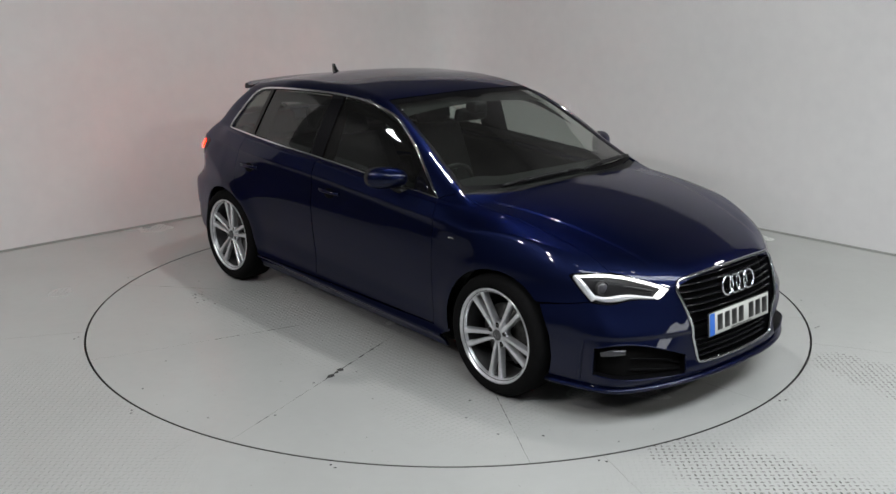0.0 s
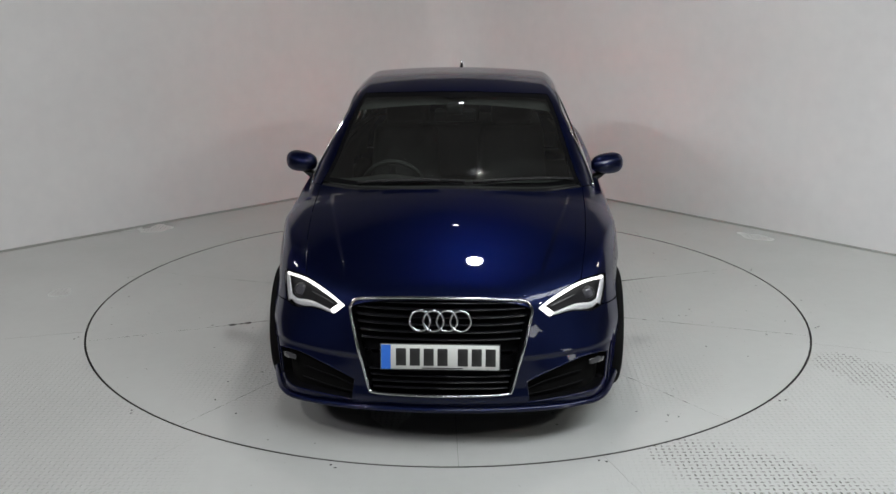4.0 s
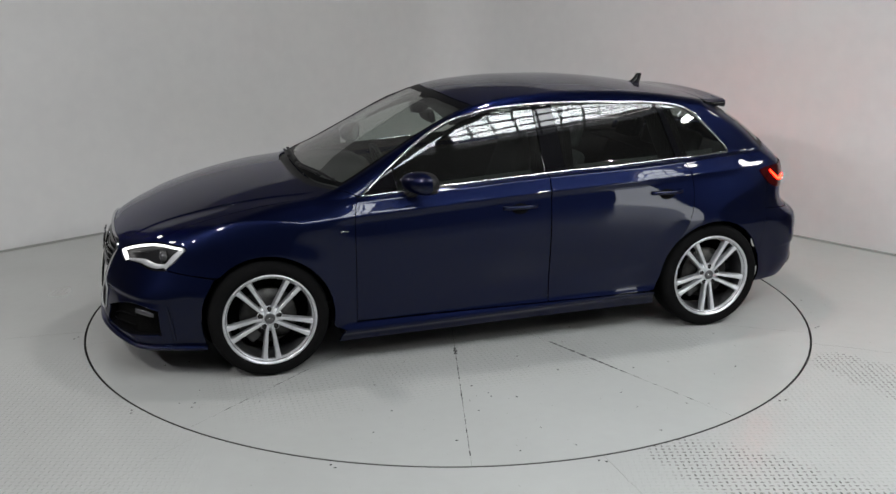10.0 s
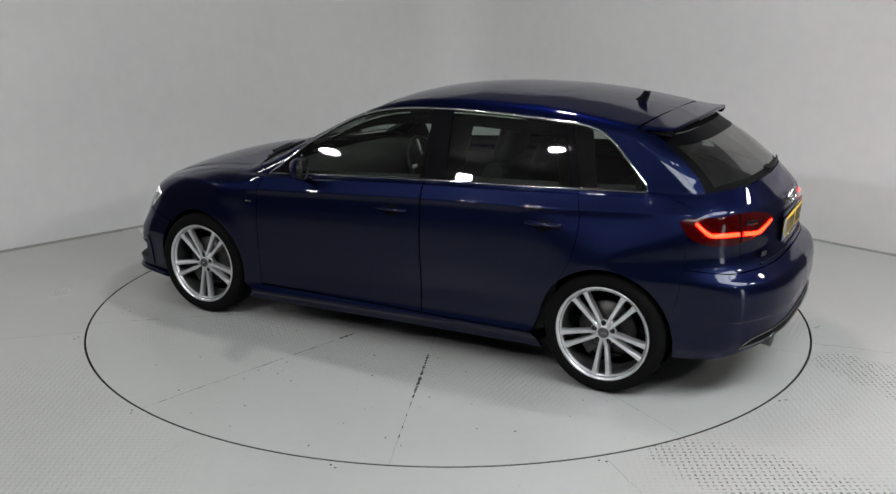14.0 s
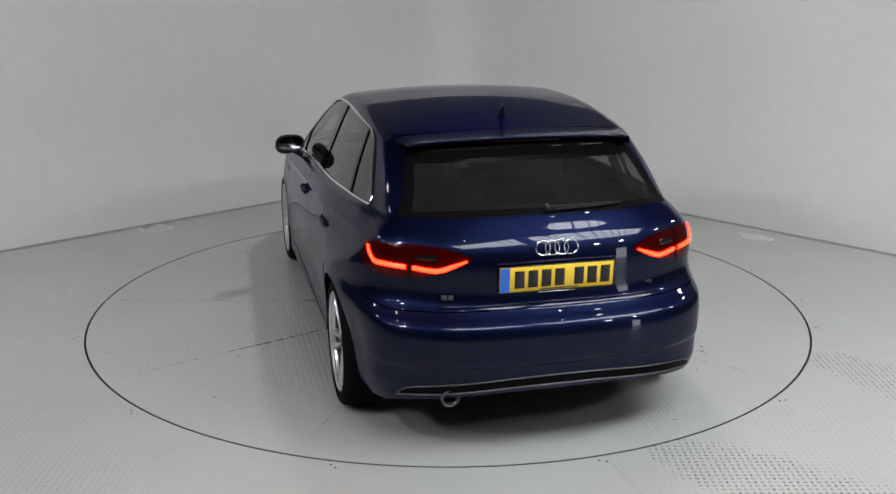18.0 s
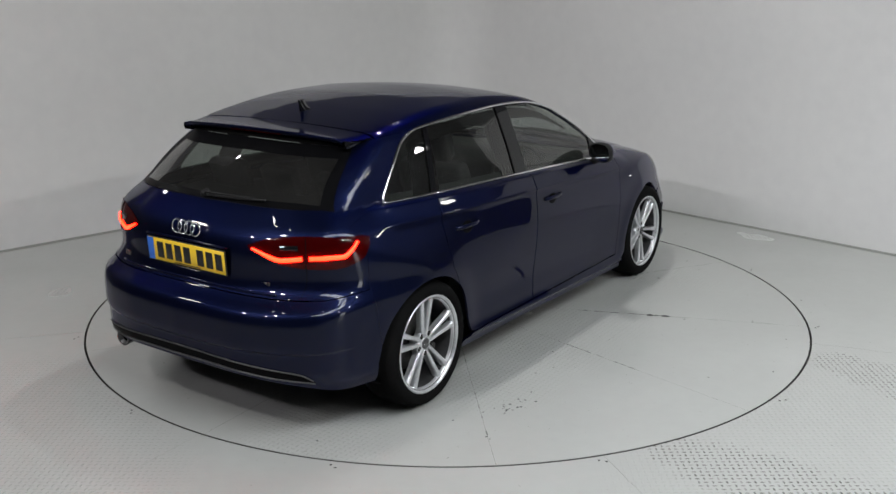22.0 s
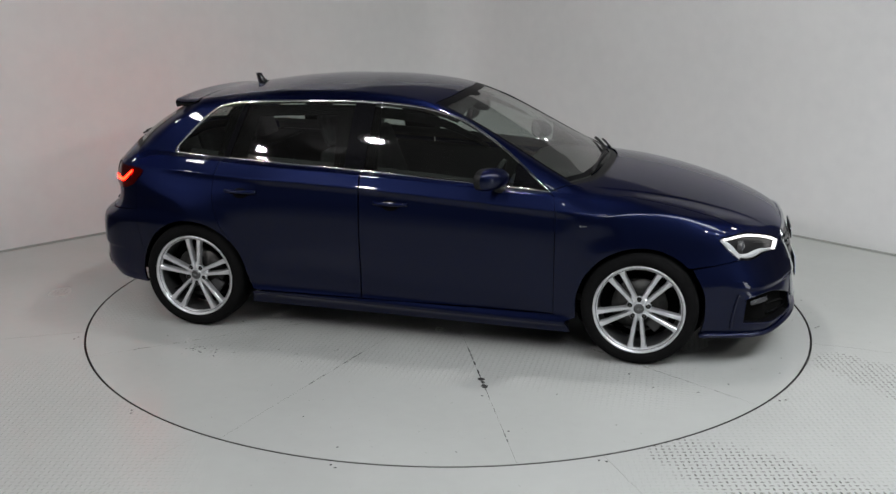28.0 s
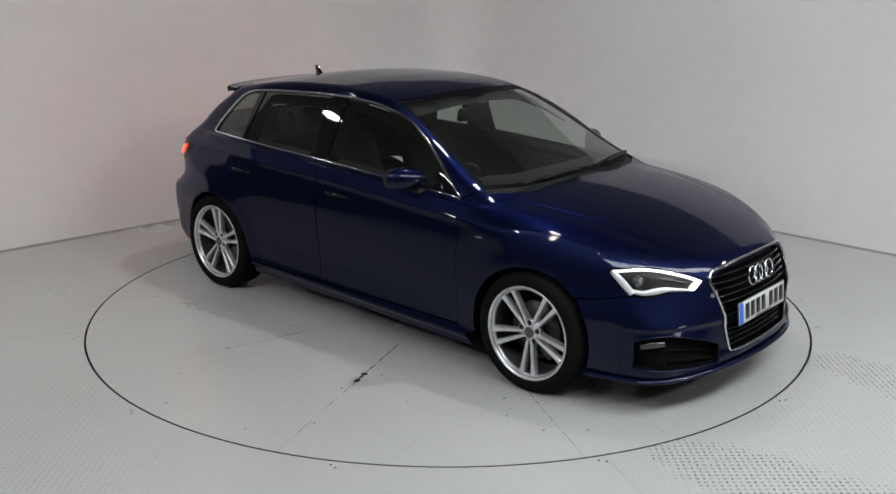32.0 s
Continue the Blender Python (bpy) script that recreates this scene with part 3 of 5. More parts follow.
door_frame = tagged(new("door_1"), "open doorway with a grey metal frame", "door", kind="structure")
for a, b, z0, z1 in ((DOOR_A, DOOR_A + ALONG * 0.06, 0.002, DOOR_H), (DOOR_B - ALONG * 0.06, DOOR_B, 0.002, DOOR_H), (DOOR_A + ALONG * 0.06, DOOR_B - ALONG * 0.06, DOOR_H - 0.06, DOOR_H)):
    rows = [[(e.x + OUT.x * o, e.y + OUT.y * o, z) for o, z in ((-0.02, z0), (-0.02, z1), (0.12, z1), (0.12, z0))] for e in (a, b)]
    bm = grid_bm(rows, True)
    bmesh.ops.recalc_face_normals(bm, faces=bm.faces)
    part("frame", bm, DULL, door_frame, smooth=False)

# ceiling with a long roof light behind glazing bars
E1, E2 = Vector((0.84, 0.543, 0)), Vector((0.543, -0.84, 0))
TO_ROOM = Matrix((( E1.x, E2.x, 0, 0), (E1.y, E2.y, 0, 0), (0, 0, 1, 0), (0, 0, 0, 1)))
SKY_X, SKY_Y, SKY_GAP = (-3.5, 3.7), (4.1, 5.6), -0.4
X0, X1, Y0, Y1 = -14.5, 14.0, -9.0, 14.5
bm = bmesh.new()
for x0, x1, y0, y1 in ((X0, SKY_X[0], Y0, Y1), (SKY_X[1], X1, Y0, Y1), (SKY_X[0], SKY_X[1], Y0, SKY_Y[0]), (SKY_X[0], SKY_X[1], SKY_Y[1], Y1)):
    c = bmesh.ops.create_cube(bm, size=1)
    for v in c['verts']:
        v.co = ((x0 + x1) / 2 + v.co.x * (x1 - x0), (y0 + y1) / 2 + v.co.y * (y1 - y0), CEIL + 0.1 + v.co.z * 0.2)
bm.transform(TO_ROOM)
bmesh.ops.recalc_face_normals(bm, faces=bm.faces)
tagged(part("ceiling", bm, CEILING, smooth=False), kind="structure")

bm = bmesh.new()
GLOW = material("bright_sky_backdrop", (0.8, 0.8, 0.8), 1.0, 0, 0, (0.93, 0.97, 1.0), 13.5)
v = [bm.verts.new(p) for p in ((SKY_X[0] - .3, SKY_Y[0] - .3, CEIL + 0.6), (SKY_X[1] + .3, SKY_Y[0] - .3, CEIL + 0.6), (SKY_X[1] + .3, SKY_Y[1] + .3, CEIL + 0.6), (SKY_X[0] - .3, SKY_Y[1] + .3, CEIL + 0.6))]
bm.faces.new(v[::-1])
bm.transform(TO_ROOM)
tagged(part("backdrop_sky", bm, GLOW, smooth=False), kind="structure")
roof_light = tagged(new("roof_light"), "long roof light barred by a dark grid of glazing bars", "skylight")
roof_light.matrix_world = TO_ROOM.copy()
roof_light.location = (0, 0, CEIL)
FRAME = material("dark_metal_lattice", (0.02, 0.02, 0.022), 0.5, 0.5)
w, h = SKY_X[1] - SKY_X[0], SKY_Y[1] - SKY_Y[0]
for k in range(6):
    y = SKY_Y[0] + h * k / 5
    part("long_bar", sweep_bm([(SKY_X[0], y, 0.05), (SKY_X[1], y, 0.05)], 0.020, 0.03, 4), FRAME, roof_light, smooth=False)
k = 0
while k * 0.31 <= w:
    x = SKY_X[0] + 0.31 * k
    part("cross_bar", sweep_bm([(x, SKY_Y[0], 0.07), (x + 0.12, SKY_Y[1], 0.07)], 0.018, 0.03, 4), FRAME, roof_light, smooth=False)
    k += 1
part("middle_panel", box_bm(SKY_GAP - 0.12, SKY_GAP + 0.12, SKY_Y[0], SKY_Y[1], 0.02, 0.10), FRAME, roof_light, smooth=False)

# lamp housings
for x, y, z, power in DISCS:
    lamp = tagged(new("ceiling_light"), "round white ceiling lamp in a shallow metal housing", "lamp", "round ceiling lamps")
    lamp.location = (x, y, z)
    if z < CEIL - 0.2:
        part("rod", sweep_bm([(0, 0, 0.08), (0, 0, CEIL - z)], 0.012, n=8), SATIN, lamp)
    part("housing", lathe_bm([(0.02, 0.1), (0.17, 0.1), (0.24, 0.0), (0.245, -0.03), (0.225, -0.03), (0.20, 0.0), (0.02, 0.02)], 'z', 24), SATIN, lamp)
for p, power, tint in FLOODS:
    stand = tagged(new("flood_light"), "flood light hung from the ceiling on a black pole", "lamp", "flood lights beside the camera")
    stand.location = (p[0] * 1.02, p[1] * 1.02, 0)
    part("pole", sweep_bm([(0, 0, p[2] + 0.05), (0, 0, CEIL)], 0.018, n=10), PLASTIC, stand)
    bm = box_bm(-0.18, 0.18, -0.14, 0.14, 0.03, 0.16, 0.03)
    m = look((0, 0, p[2]), (0.5 - p[0], 1.0 - p[1], 0.9))
    bm.transform(m)
    part("lamp_head", bm, PLASTIC, stand)

# small spot lamps in pairs under the ceiling
for x, y in ((-2.5, -2.5), (-2.1, -2.9), (2.2, -2.7), (2.6, -2.3), (0.15, -3.7), (-3.3, 1.2), (-2.9, 1.6), (3.1, 1.5), (0.1, 2.5)):
    spot = tagged(new("spot_lamp"), "small round lit spot lamp on the ceiling", "lamp", "spot lamps on the ceiling")
    spot.location = (x, y, CEIL)
    part("housing", lathe_bm([(0.02, 0.0), (0.055, 0.0), (0.06, -0.02), (0.06, -0.13), (0.052, -0.13), (0.05, -0.10)], 'z', 20), SATIN, spot)
    part("lamp_glass", lathe_bm([(0.0005, -0.112), (0.03, -0.110), (0.05, -0.105)], 'z', 20), DISC_GLOW, spot, "glowing lamp glass")

# darker grey bead along the foot of the white walls
foot = [i0] + wall_outline(0)[1:-1] + [i1]
tagged(part("wall_foot_line", sweep_bm([(p.x, p.y, 0.004) for p in foot], 0.012, 0.011, 8), JOINT), kind="structure")

# floor with the round pit of the platform cut out of it
n = 160
rows = []
for i in range(n + 1):
    a = 2 * math.pi * i / n
    c, s = math.cos(a), math.sin(a)
    rr = [(RING * c, RING * s, -0.0015), ((RING + 0.003) * c, (RING + 0.003) * s, 0)]
    k = 14.0 / max(abs(c), abs(s))
    for f in (0.05, 0.2, 0.5, 1):
        q = RING + (k - RING) * f
        rr.append((q * c, q * s - 3.0 * f, 0))
    rows.append(rr)
bm = grid_bm(rows)
bmesh.ops.remove_doubles(bm, verts=bm.verts[:], dist=1e-5)
bmesh.ops.recalc_face_normals(bm, faces=bm.faces)
floor = tagged(part("floor", bm, FLOOR, smooth=False), kind="structure")
tagged(part("pit_floor", lathe_bm([(0.001, -0.055), (RING + 0.0005, -0.055), (RING + 0.0005, -0.0015)], 'z', 160), SEAM, smooth=False), kind="structure")

# ---- the turning platform: ten painted sector plates on a dark carrier ----
platform = tagged(new("turntable"), "round turning platform of grey painted plates flush with the floor", "turntable")
R1 = RING - 0.012
part("carrier", lathe_bm([(0.001, -0.012), (R1 - 0.002, -0.012), (R1 - 0.002, -0.05)], 'z', 160), SEAM, platform, "dark carrier", smooth=False)
sector = math.radians(36)
for i in range(10):
    a0 = math.radians(75.5) + sector * i
    rows = []
    for k in range(19):
        rows.append([])
        for r in (0.06, 0.4, 0.8, 1.2, 1.6, 2.0, R1 - 0.003):
            g = 0.0005 / r
            a = a0 + g + (sector - 2 * g) * k / 18
            rows[-1].append((r * math.cos(a), r * math.sin(a), -0.004))
        rows[-1].append((R1 * math.cos(a), R1 * math.sin(a), -0.0045))
        rows[-1].append((R1 * math.cos(a), R1 * math.sin(a), -0.006))
    bm = grid_bm(rows)
    bmesh.ops.recalc_face_normals(bm, faces=bm.faces)
    if sum(f.normal.z for f in bm.faces) < 0:
        bmesh.ops.reverse_faces(bm, faces=bm.faces[:])
    part("plate", bm, TABLE, platform, smooth=False)
# paint chipped black along two joints, and scattered chips
rnd = random.Random(4)


def chip(points, parent, z, name="paint_chip"):
    bm = bmesh.new()
    bm.faces.new([bm.verts.new((x, y, z)) for x, y in points])
    bmesh.ops.recalc_face_normals(bm, faces=bm.faces)
    if bm.faces[:][0].normal.z < 0:
        bmesh.ops.reverse_faces(bm, faces=bm.faces[:])
    return part(name, bm, SEAM, parent, smooth=False)


def chip_run(angle, r0, r1, wide, share):
    a = math.radians(angle)
    r = r0
    while r < r1:
        step_r = rnd.uniform(0.02, 0.07)
        if rnd.random() < share:
            w = wide * rnd.uniform(0.4, 1.2)
            pts = []
            for k in range(8):
                b = 2 * math.pi * k / 8
                pr_, pw = r + step_r / 2 + step_r / 2 * math.cos(b) * rnd.uniform(0.8, 1.1), w * math.sin(b) * rnd.uniform(0.6, 1.2)
                pts.append((pr_ * math.cos(a) - pw * math.sin(a), pr_ * math.sin(a) + pw * math.cos(a)))
            chip(pts, platform, -0.0034)
        r += step_r * rnd.uniform(0.85, 1.15)


chip_run(111.5, 0.95, 1.52, 0.0085, 1.0)
chip_run(111.5, 1.52, 1.95, 0.003, 0.6)
chip_run(-68.5, 0.85, 1.36, 0.0065, 0.9)
chip_run(-68.5, 1.28, 1.38, 0.016, 1.0)
chip_run(-68.5, 1.36, 2.1, 0.0032, 0.6)
chip_run(75.5, 0.8, 2.1, 0.0035, 0.8)
chip_run(75.5, 0.83, 0.92, 0.014, 1.0)
chip_run(-32.5, 1.2, 2.1, 0.003, 0.5)
chip_run(-104.5, 0.9, 1.5, 0.0045, 0.6)
chip_run(39.5, 1.0, 2.0, 0.003, 0.4)
chip_run(147.5, 1.0, 2.0, 0.003, 0.4)
chip_run(-140.5, 1.0, 2.0, 0.003, 0.4)
for i in range(110):
    a, r, q = rnd.uniform(0, 6.283), math.sqrt(rnd.uniform(0.25, 4.7)), rnd.uniform(0.003, 0.008)
    chip([(r * math.cos(a) + q * math.cos(k) * rnd.uniform(0.5, 1.3), r * math.sin(a) + q * math.sin(k) * rnd.uniform(0.5, 1.3)) for k in (0, 1.05, 2.1, 3.15, 4.2, 5.25)], platform, -0.0034)
for i in range(22):
    x, y, q = rnd.gauss(-1.15, 0.075), rnd.gauss(-1.165, 0.045), rnd.uniform(0.003, 0.008)
    chip([(x + q * math.cos(k) * rnd.uniform(0.5, 1.3), y + q * math.sin(k) * rnd.uniform(0.5, 1.3)) for k in (0, 1.05, 2.1, 3.15, 4.2, 5.25)], platform, -0.0034)
# pairs of sunk bolts round the pit's edge
bolt = lathe_bm([(0.0005, 0.0008), (0.005, 0.0008), (0.0062, 0.0002)], 'z', 10)
bolt_mesh = part("bolt", bolt, SEAM, floor)
bolt_mesh.location = (RING * 1.03, 0, 0)
for i in range(12):
    for da, dr in ((0, 0.035), (0.012, 0.055)):
        a = math.radians(30 * i + 17) + da
        ob = new("bolt", bolt_mesh.data)
        ob.parent = floor
        ob.location = ((RING + dr) * math.cos(a), (RING + dr) * math.sin(a), 0)
# joints between the floor plates
for a, r1 in ((-72, 3.4), (-121, 3.6), (-20, 4.0), (195, 4.0)):
    c, s = math.cos(math.radians(a)), math.sin(math.radians(a))
    bm = box_bm(RING + 0.01, r1, -0.0012, 0.0012, -0.001, 0.0006)
    bm.transform(pose(0, 0, 0, 0, 0, a))
    part("joint", bm, JOINT, floor, smooth=False)


# ---- the car ----
car = tagged(new("car"), "dark blue five-door hatchback with silver alloy wheels and lit lamps", "car")

AX, HUB, RIM_Y = 1.318, 0.319, 0.872


def ph(x, y):
    return math.atan2(y, x - FX)


def pr(x, y):
    return math.atan2(y, RX - x)


def arc(cx, r, a0, a1, n=12):
    """Side view points on a wheel arch."""
    return [(cx + r * math.cos(radians(a0 + (a1 - a0) * i / n)), HUB + r * math.sin(radians(a0 + (a1 - a0) * i / n))) for i in range(n + 1)]


ARCH = 0.346
HOOD_EDGE = [(1.851, 0.635), (1.6, 0.672), (1.3, 0.698), (1.05, 0.712), (0.93, 0.715)]
DLO_LOW = [(0.805, 0.930), (0.25, 0.966), (-0.31, 0.998), (-0.9, 1.021), (-1.30, 1.033), (-1.44, 1.036)]
DLO_TOP = [(0.805, 0.930), (0.58, 1.108), (0.40, 1.222), (0.261, 1.289), (0.10, 1.332), (-0.061, 1.354), (-0.352, 1.366), (-0.746, 1.357), (-1.04, 1.339), (-1.15, 1.322), (-1.235, 1.285), (-1.36, 1.17), (-1.455, 1.07)]

# bonnet
c0 = on('t', [(1.851, 0.635), (1.95, 0.535), (2.035, 0.44), (2.068, 0.385), (2.084, 0.2), (2.088, 0)], 12)
c0 = np.vstack([c0, c0[-2::-1] * [1, -1, 1]])
c1 = on('t', [(0.93, 0.715), (1.04, 0.5), (1.09, 0.25), (1.10, 0)], 12)
c1 = np.vstack([c1, c1[-2::-1] * [1, -1, 1]])
side = on('t', HOOD_EDGE)
panel("bonnet", sheet('t', c0, c1, side, side * [1, -1, 1], 180, 36), PAINT, car)

# windscreen and the black scuttle below it
w0 = on('t', [(0.90, 0.705), (0.99, 0.5), (1.035, 0.25), (1.045, 0)], 12)
w0 = np.vstack([w0, w0[-2::-1] * [1, -1, 1]])
w1 = on('t', [(0.105, 0.560), (0.145, 0.3), (0.155, 0)], 12)
w1 = np.vstack([w1, w1[-2::-1] * [1, -1, 1]])
we = on('t', [(0.90, 0.705), (0.70, 0.662), (0.45, 0.622), (0.25, 0.588), (0.105, 0.560)])
panel("scuttle", sheet('t', c1, w0, None, None, 40, 3), PLASTIC, car, "black plastic", lift=-0.012)
panel("windscreen", sheet('t', w0, w1, we, we * [1, -1, 1], 40, 24), GLASS, car, "clear laminated glass", lift=-0.004, thick=0.004)

# black printed border round the windscreen
b1 = on('t', [(0.165, 0.572), (0.200, 0.3), (0.212, 0.10), (0.245, 0.07), (0.245, 0)], 12)
b1 = np.vstack([b1, b1[-2::-1] * [1, -1, 1]])
panel("glass_border", sheet('t', b1, w1, None, None, 40, 4), GRILLE, car, "black printed border", lift=-0.0025, gap=0, thick=0)
for m in (False, True):
    inner_edge = on('t', [(0.905, 0.680), (0.70, 0.638), (0.45, 0.598), (0.25, 0.564), (0.105, 0.536)])
    panel("glass_border", sheet('t', inner_edge, we, None, None, 24, 3), GRILLE, car, "black printed border", lift=-0.0025, gap=0, thick=0, mirror=m)
b0 = on('t', [(0.87, 0.690), (0.955, 0.5), (0.998, 0.25), (1.008, 0)], 12)
b0 = np.vstack([b0, b0[-2::-1] * [1, -1, 1]])
panel("glass_border", sheet('t', w0, b0, None, None, 40, 3), GRILLE, car, "black printed border", lift=-0.0025, gap=0, thick=0)

# roof, between the tops of the side windows
top_l = on('s', DLO_TOP[3:10] + [(-1.25, 1.327), (-1.36, 1.320)], 34)
rail_f = on('p', flat('p', np.array([top_l[0], w1[0]])).tolist(), 6, False)


def roof():
    a = line([p for p in flat('p', top_l)], 34, False)
    b = a * [1, -1] + [0, math.pi]
    A, B = solve('p', a[:, 0], a[:, 1]), solve('p', b[:, 0], b[:, 1])
    front = np.vstack([rail_f[:-1], w1, (rail_f * [1, -1, 1])[::-1][1:]])
    rear = on('p', [(top_l[-1][0], flat('p', top_l[-1])[1]), (-1.375, 1.15), (-1.39, math.pi / 2), (-1.375, math.pi - 1.15), (top_l[-1][0], math.pi - flat('p', top_l[-1])[1])], 40)
    panel("roof", sheet('p', A, B, front, rear, 36, 40), PAINT, car)
    return rear


ROOF_REAR = roof()


TAIL_EDGE = [arc(-AX, ARCH, 163, 164, 1)[0], (-1.668, 0.50), (-1.69, 0.62), (-1.70, 0.70), (-1.70, 0.86), (-1.712, 0.915), (-1.735, 0.98)]


def side_panels(mirror):
    def add(name, P, mat=PAINT, label="", **k):
        return panel(name, P, mat, car, label, mirror=mirror, **k)
    # wing
    low = on('s', [(1.825, 0.600), (1.70, 0.575)] + arc(AX, ARCH, 44, 180 + 12, 20) + [(0.90, 0.212), (0.852, 0.210)], 60, False)
    f0 = on('p', flat('p', solve('s', [1.825, 1.757, 1.704], [0.600, 0.661, 0.715])).tolist() + [(1.80, flat('p', on('t', [(1.80, 0.69), (1.79, 0.69)], 1))[0][1]), (1.851, flat('p', side)[0][1])], 10, False)
    d1 = on('s', [(0.852, 0.210), (0.852, 0.60), (0.850, 0.80), (0.835, 0.905), (0.815, 0.930)], 24)
    up = np.vstack([side, on('p', flat('p', np.array([side[-1], d1[-1]])).tolist(), 4, False)[1:]])
    add("front_wing", sheet('p', low, up, f0, d1, 90, 64))
    # doors
    lo = on('s', [(0.852, 0.262), (-0.262, 0.262)], 20)
    hi = on('s', [(0.815, 0.930)] + DLO_LOW[1:3][:1] + [(-0.262, 0.9955)], 20)
    e0 = on('s', [(0.852, 0.262), (0.852, 0.60), (0.850, 0.80), (0.835, 0.905), (0.815, 0.930)], 24)
    e1 = on('s', [(-0.262, 0.262), (-0.262, 0.9955)], 24)
    add("front_door", sheet('s', lo, hi, e0, e1, 30, 84))
    lo = on('s', [(-0.266, 0.262), (-0.93, 0.262)] + arc(AX * -1, ARCH + 0.002, 8, 46, 8), 30, False)
    hi = on('s', [(-0.266, 0.9957), (-0.7, 1.014), (-1.13, 1.0285)], 20)
    e0 = on('s', [(-0.266, 0.262), (-0.266, 0.9957)], 24)
    q = arc(-AX, ARCH + 0.002, 8, 46, 8)[-1]
    e1 = on('s', [q, (-1.135, 0.68), (-1.165, 0.80), (-1.165, 0.92), (-1.13, 1.0285)], 24)
    add("rear_door", sheet('s', lo, hi, e0, e1, 30, 84))
    add("side_skirt", sheet('s', on('s', [(0.95, 0.150), (-0.97, 0.165)], 20), on('s', [(0.90, 0.258), (-0.935, 0.258)], 20), None, None, 40, 22))
    # rear quarter, up to the window line, and the pillar above
    lo = on('s', arc(-AX, ARCH, 46, 163, 16), 30, False)
    e0 = on('s', [arc(-AX, ARCH, 46, 47, 1)[0], (-1.137, 0.68), (-1.167, 0.80), (-1.167, 0.92), (-1.132, 1.0285)], 20)
    tail_edge = on('s', TAIL_EDGE, 20)
    hi = on('s', [(-1.132, 1.0285), (-1.44, 1.036), (-1.60, 1.015), (-1.735, 0.98)], 20)
    add("rear_quarter", sheet('p', lo, hi, e0, tail_edge, 44, 60), gap=0)
    lo = on('p', flat('p', on('s', [(-1.44, 1.037), (-1.60, 1.016), (-1.735, 0.981)], 10)).tolist(), 10)
    rear_glass = on('d', [(flat('d', solve('s', [-1.735], [0.981]))[0][0], 0.981), (pr(-1.737, 0.645), 1.046), (pr(-1.640, 0.598), 1.16), (pr(-1.480, 0.555), 1.290)], 20)
    hi = np.vstack([on('s', [(-1.15, 1.322), (-1.25, 1.327), (-1.36, 1.320)], 8), on('p', flat('p', np.array([top_l[-1], rear_glass[-1]])).tolist(), 6, False)[1:]])
    dl = on('s', [(-1.44, 1.037), (-1.455, 1.07), (-1.36, 1.17), (-1.235, 1.285), (-1.15, 1.322)], 20)
    add("rear_pillar", sheet('p', lo, hi, dl, rear_glass, 16, 24), gap=0)
    # windscreen pillar
    lo = on('s', DLO_TOP[:4], 24)
    hi = on('t', [(0.93, 0.715), (0.90, 0.705), (0.70, 0.662), (0.45, 0.622), (0.25, 0.588), (0.105, 0.560)], 24)
    add("windscreen_pillar", sheet('p', lo, hi, None, rail_f, 30, 6))
    # side windows
    add("front_window", sheet('s', on('s', [(0.80, 0.933), (0.25, 0.968), (-0.255, 0.998)], 20), on('s', DLO_TOP[:7][:-1] + [(-0.232, 1.362)], 20), None, None, 24, 12), PRIVACY, "dark tinted glass", lift=-0.006, thick=0.003, gap=0)
    add("mirror_corner", sheet('s', on('s', [(0.79, 0.936), (0.60, 0.947)], 6), on('s', DLO_TOP[:2][:1] + [(0.70, 1.012), (0.62, 1.074)], 6), None, None, 6, 6), GLOSS_BLACK, "gloss black", lift=0.001, gap=0)
    add("window_pillar", sheet('s', on('s', [(-0.255, 0.999), (-0.375, 1.004)], 4), on('s', [(-0.225, 1.361), (-0.345, 1.364)], 4), None, None, 6, 10), GLOSS_BLACK, "gloss black", lift=0.001, gap=0)
    add("rear_window", sheet('s', on('s', [(-0.375, 1.003), (-1.095, 1.027)], 10), on('s', [(-0.345, 1.364), (-0.746, 1.355), (-1.00, 1.34)], 10), None, None, 16, 12), PRIVACY, "dark tinted glass", lift=-0.006, thick=0.003, gap=0)
    add("window_divider", sheet('s', on('s', [(-1.095, 1.028), (-1.135, 1.029)], 4), on('s', [(-1.0, 1.338), (-1.035, 1.337)], 4), None, None, 4, 10), GLOSS_BLACK, "gloss black", lift=0.001, gap=0)
    add("quarter_window", sheet('s', on('s', [(-1.135, 1.029), (-1.45, 1.037)], 10), on('s', [(-1.035, 1.338), (-1.15, 1.320), (-1.235, 1.282), (-1.36, 1.168), (-1.452, 1.07)], 20), None, None, 16, 12), PRIVACY, "dark tinted glass", lift=-0.006, thick=0.003, gap=0)
    # bright strip round the windows
    ring = lifted(np.vstack([on('s', DLO_TOP, 60), on('s', [(-1.462, 1.055), (-1.462, 1.042), (-1.44, 1.036)], 6)[1:], on('s', DLO_LOW[::-1], 40)[1:-1]]), 0.002, mirror)
    part("chrome_trim", sweep_bm(ring.tolist(), 0.0075, 0.0085, 6, True, (0, 1, 0.3) if not mirror else (0, -1, 0.3)), CHROME, car, "bright chrome strip")


both(side_panels)

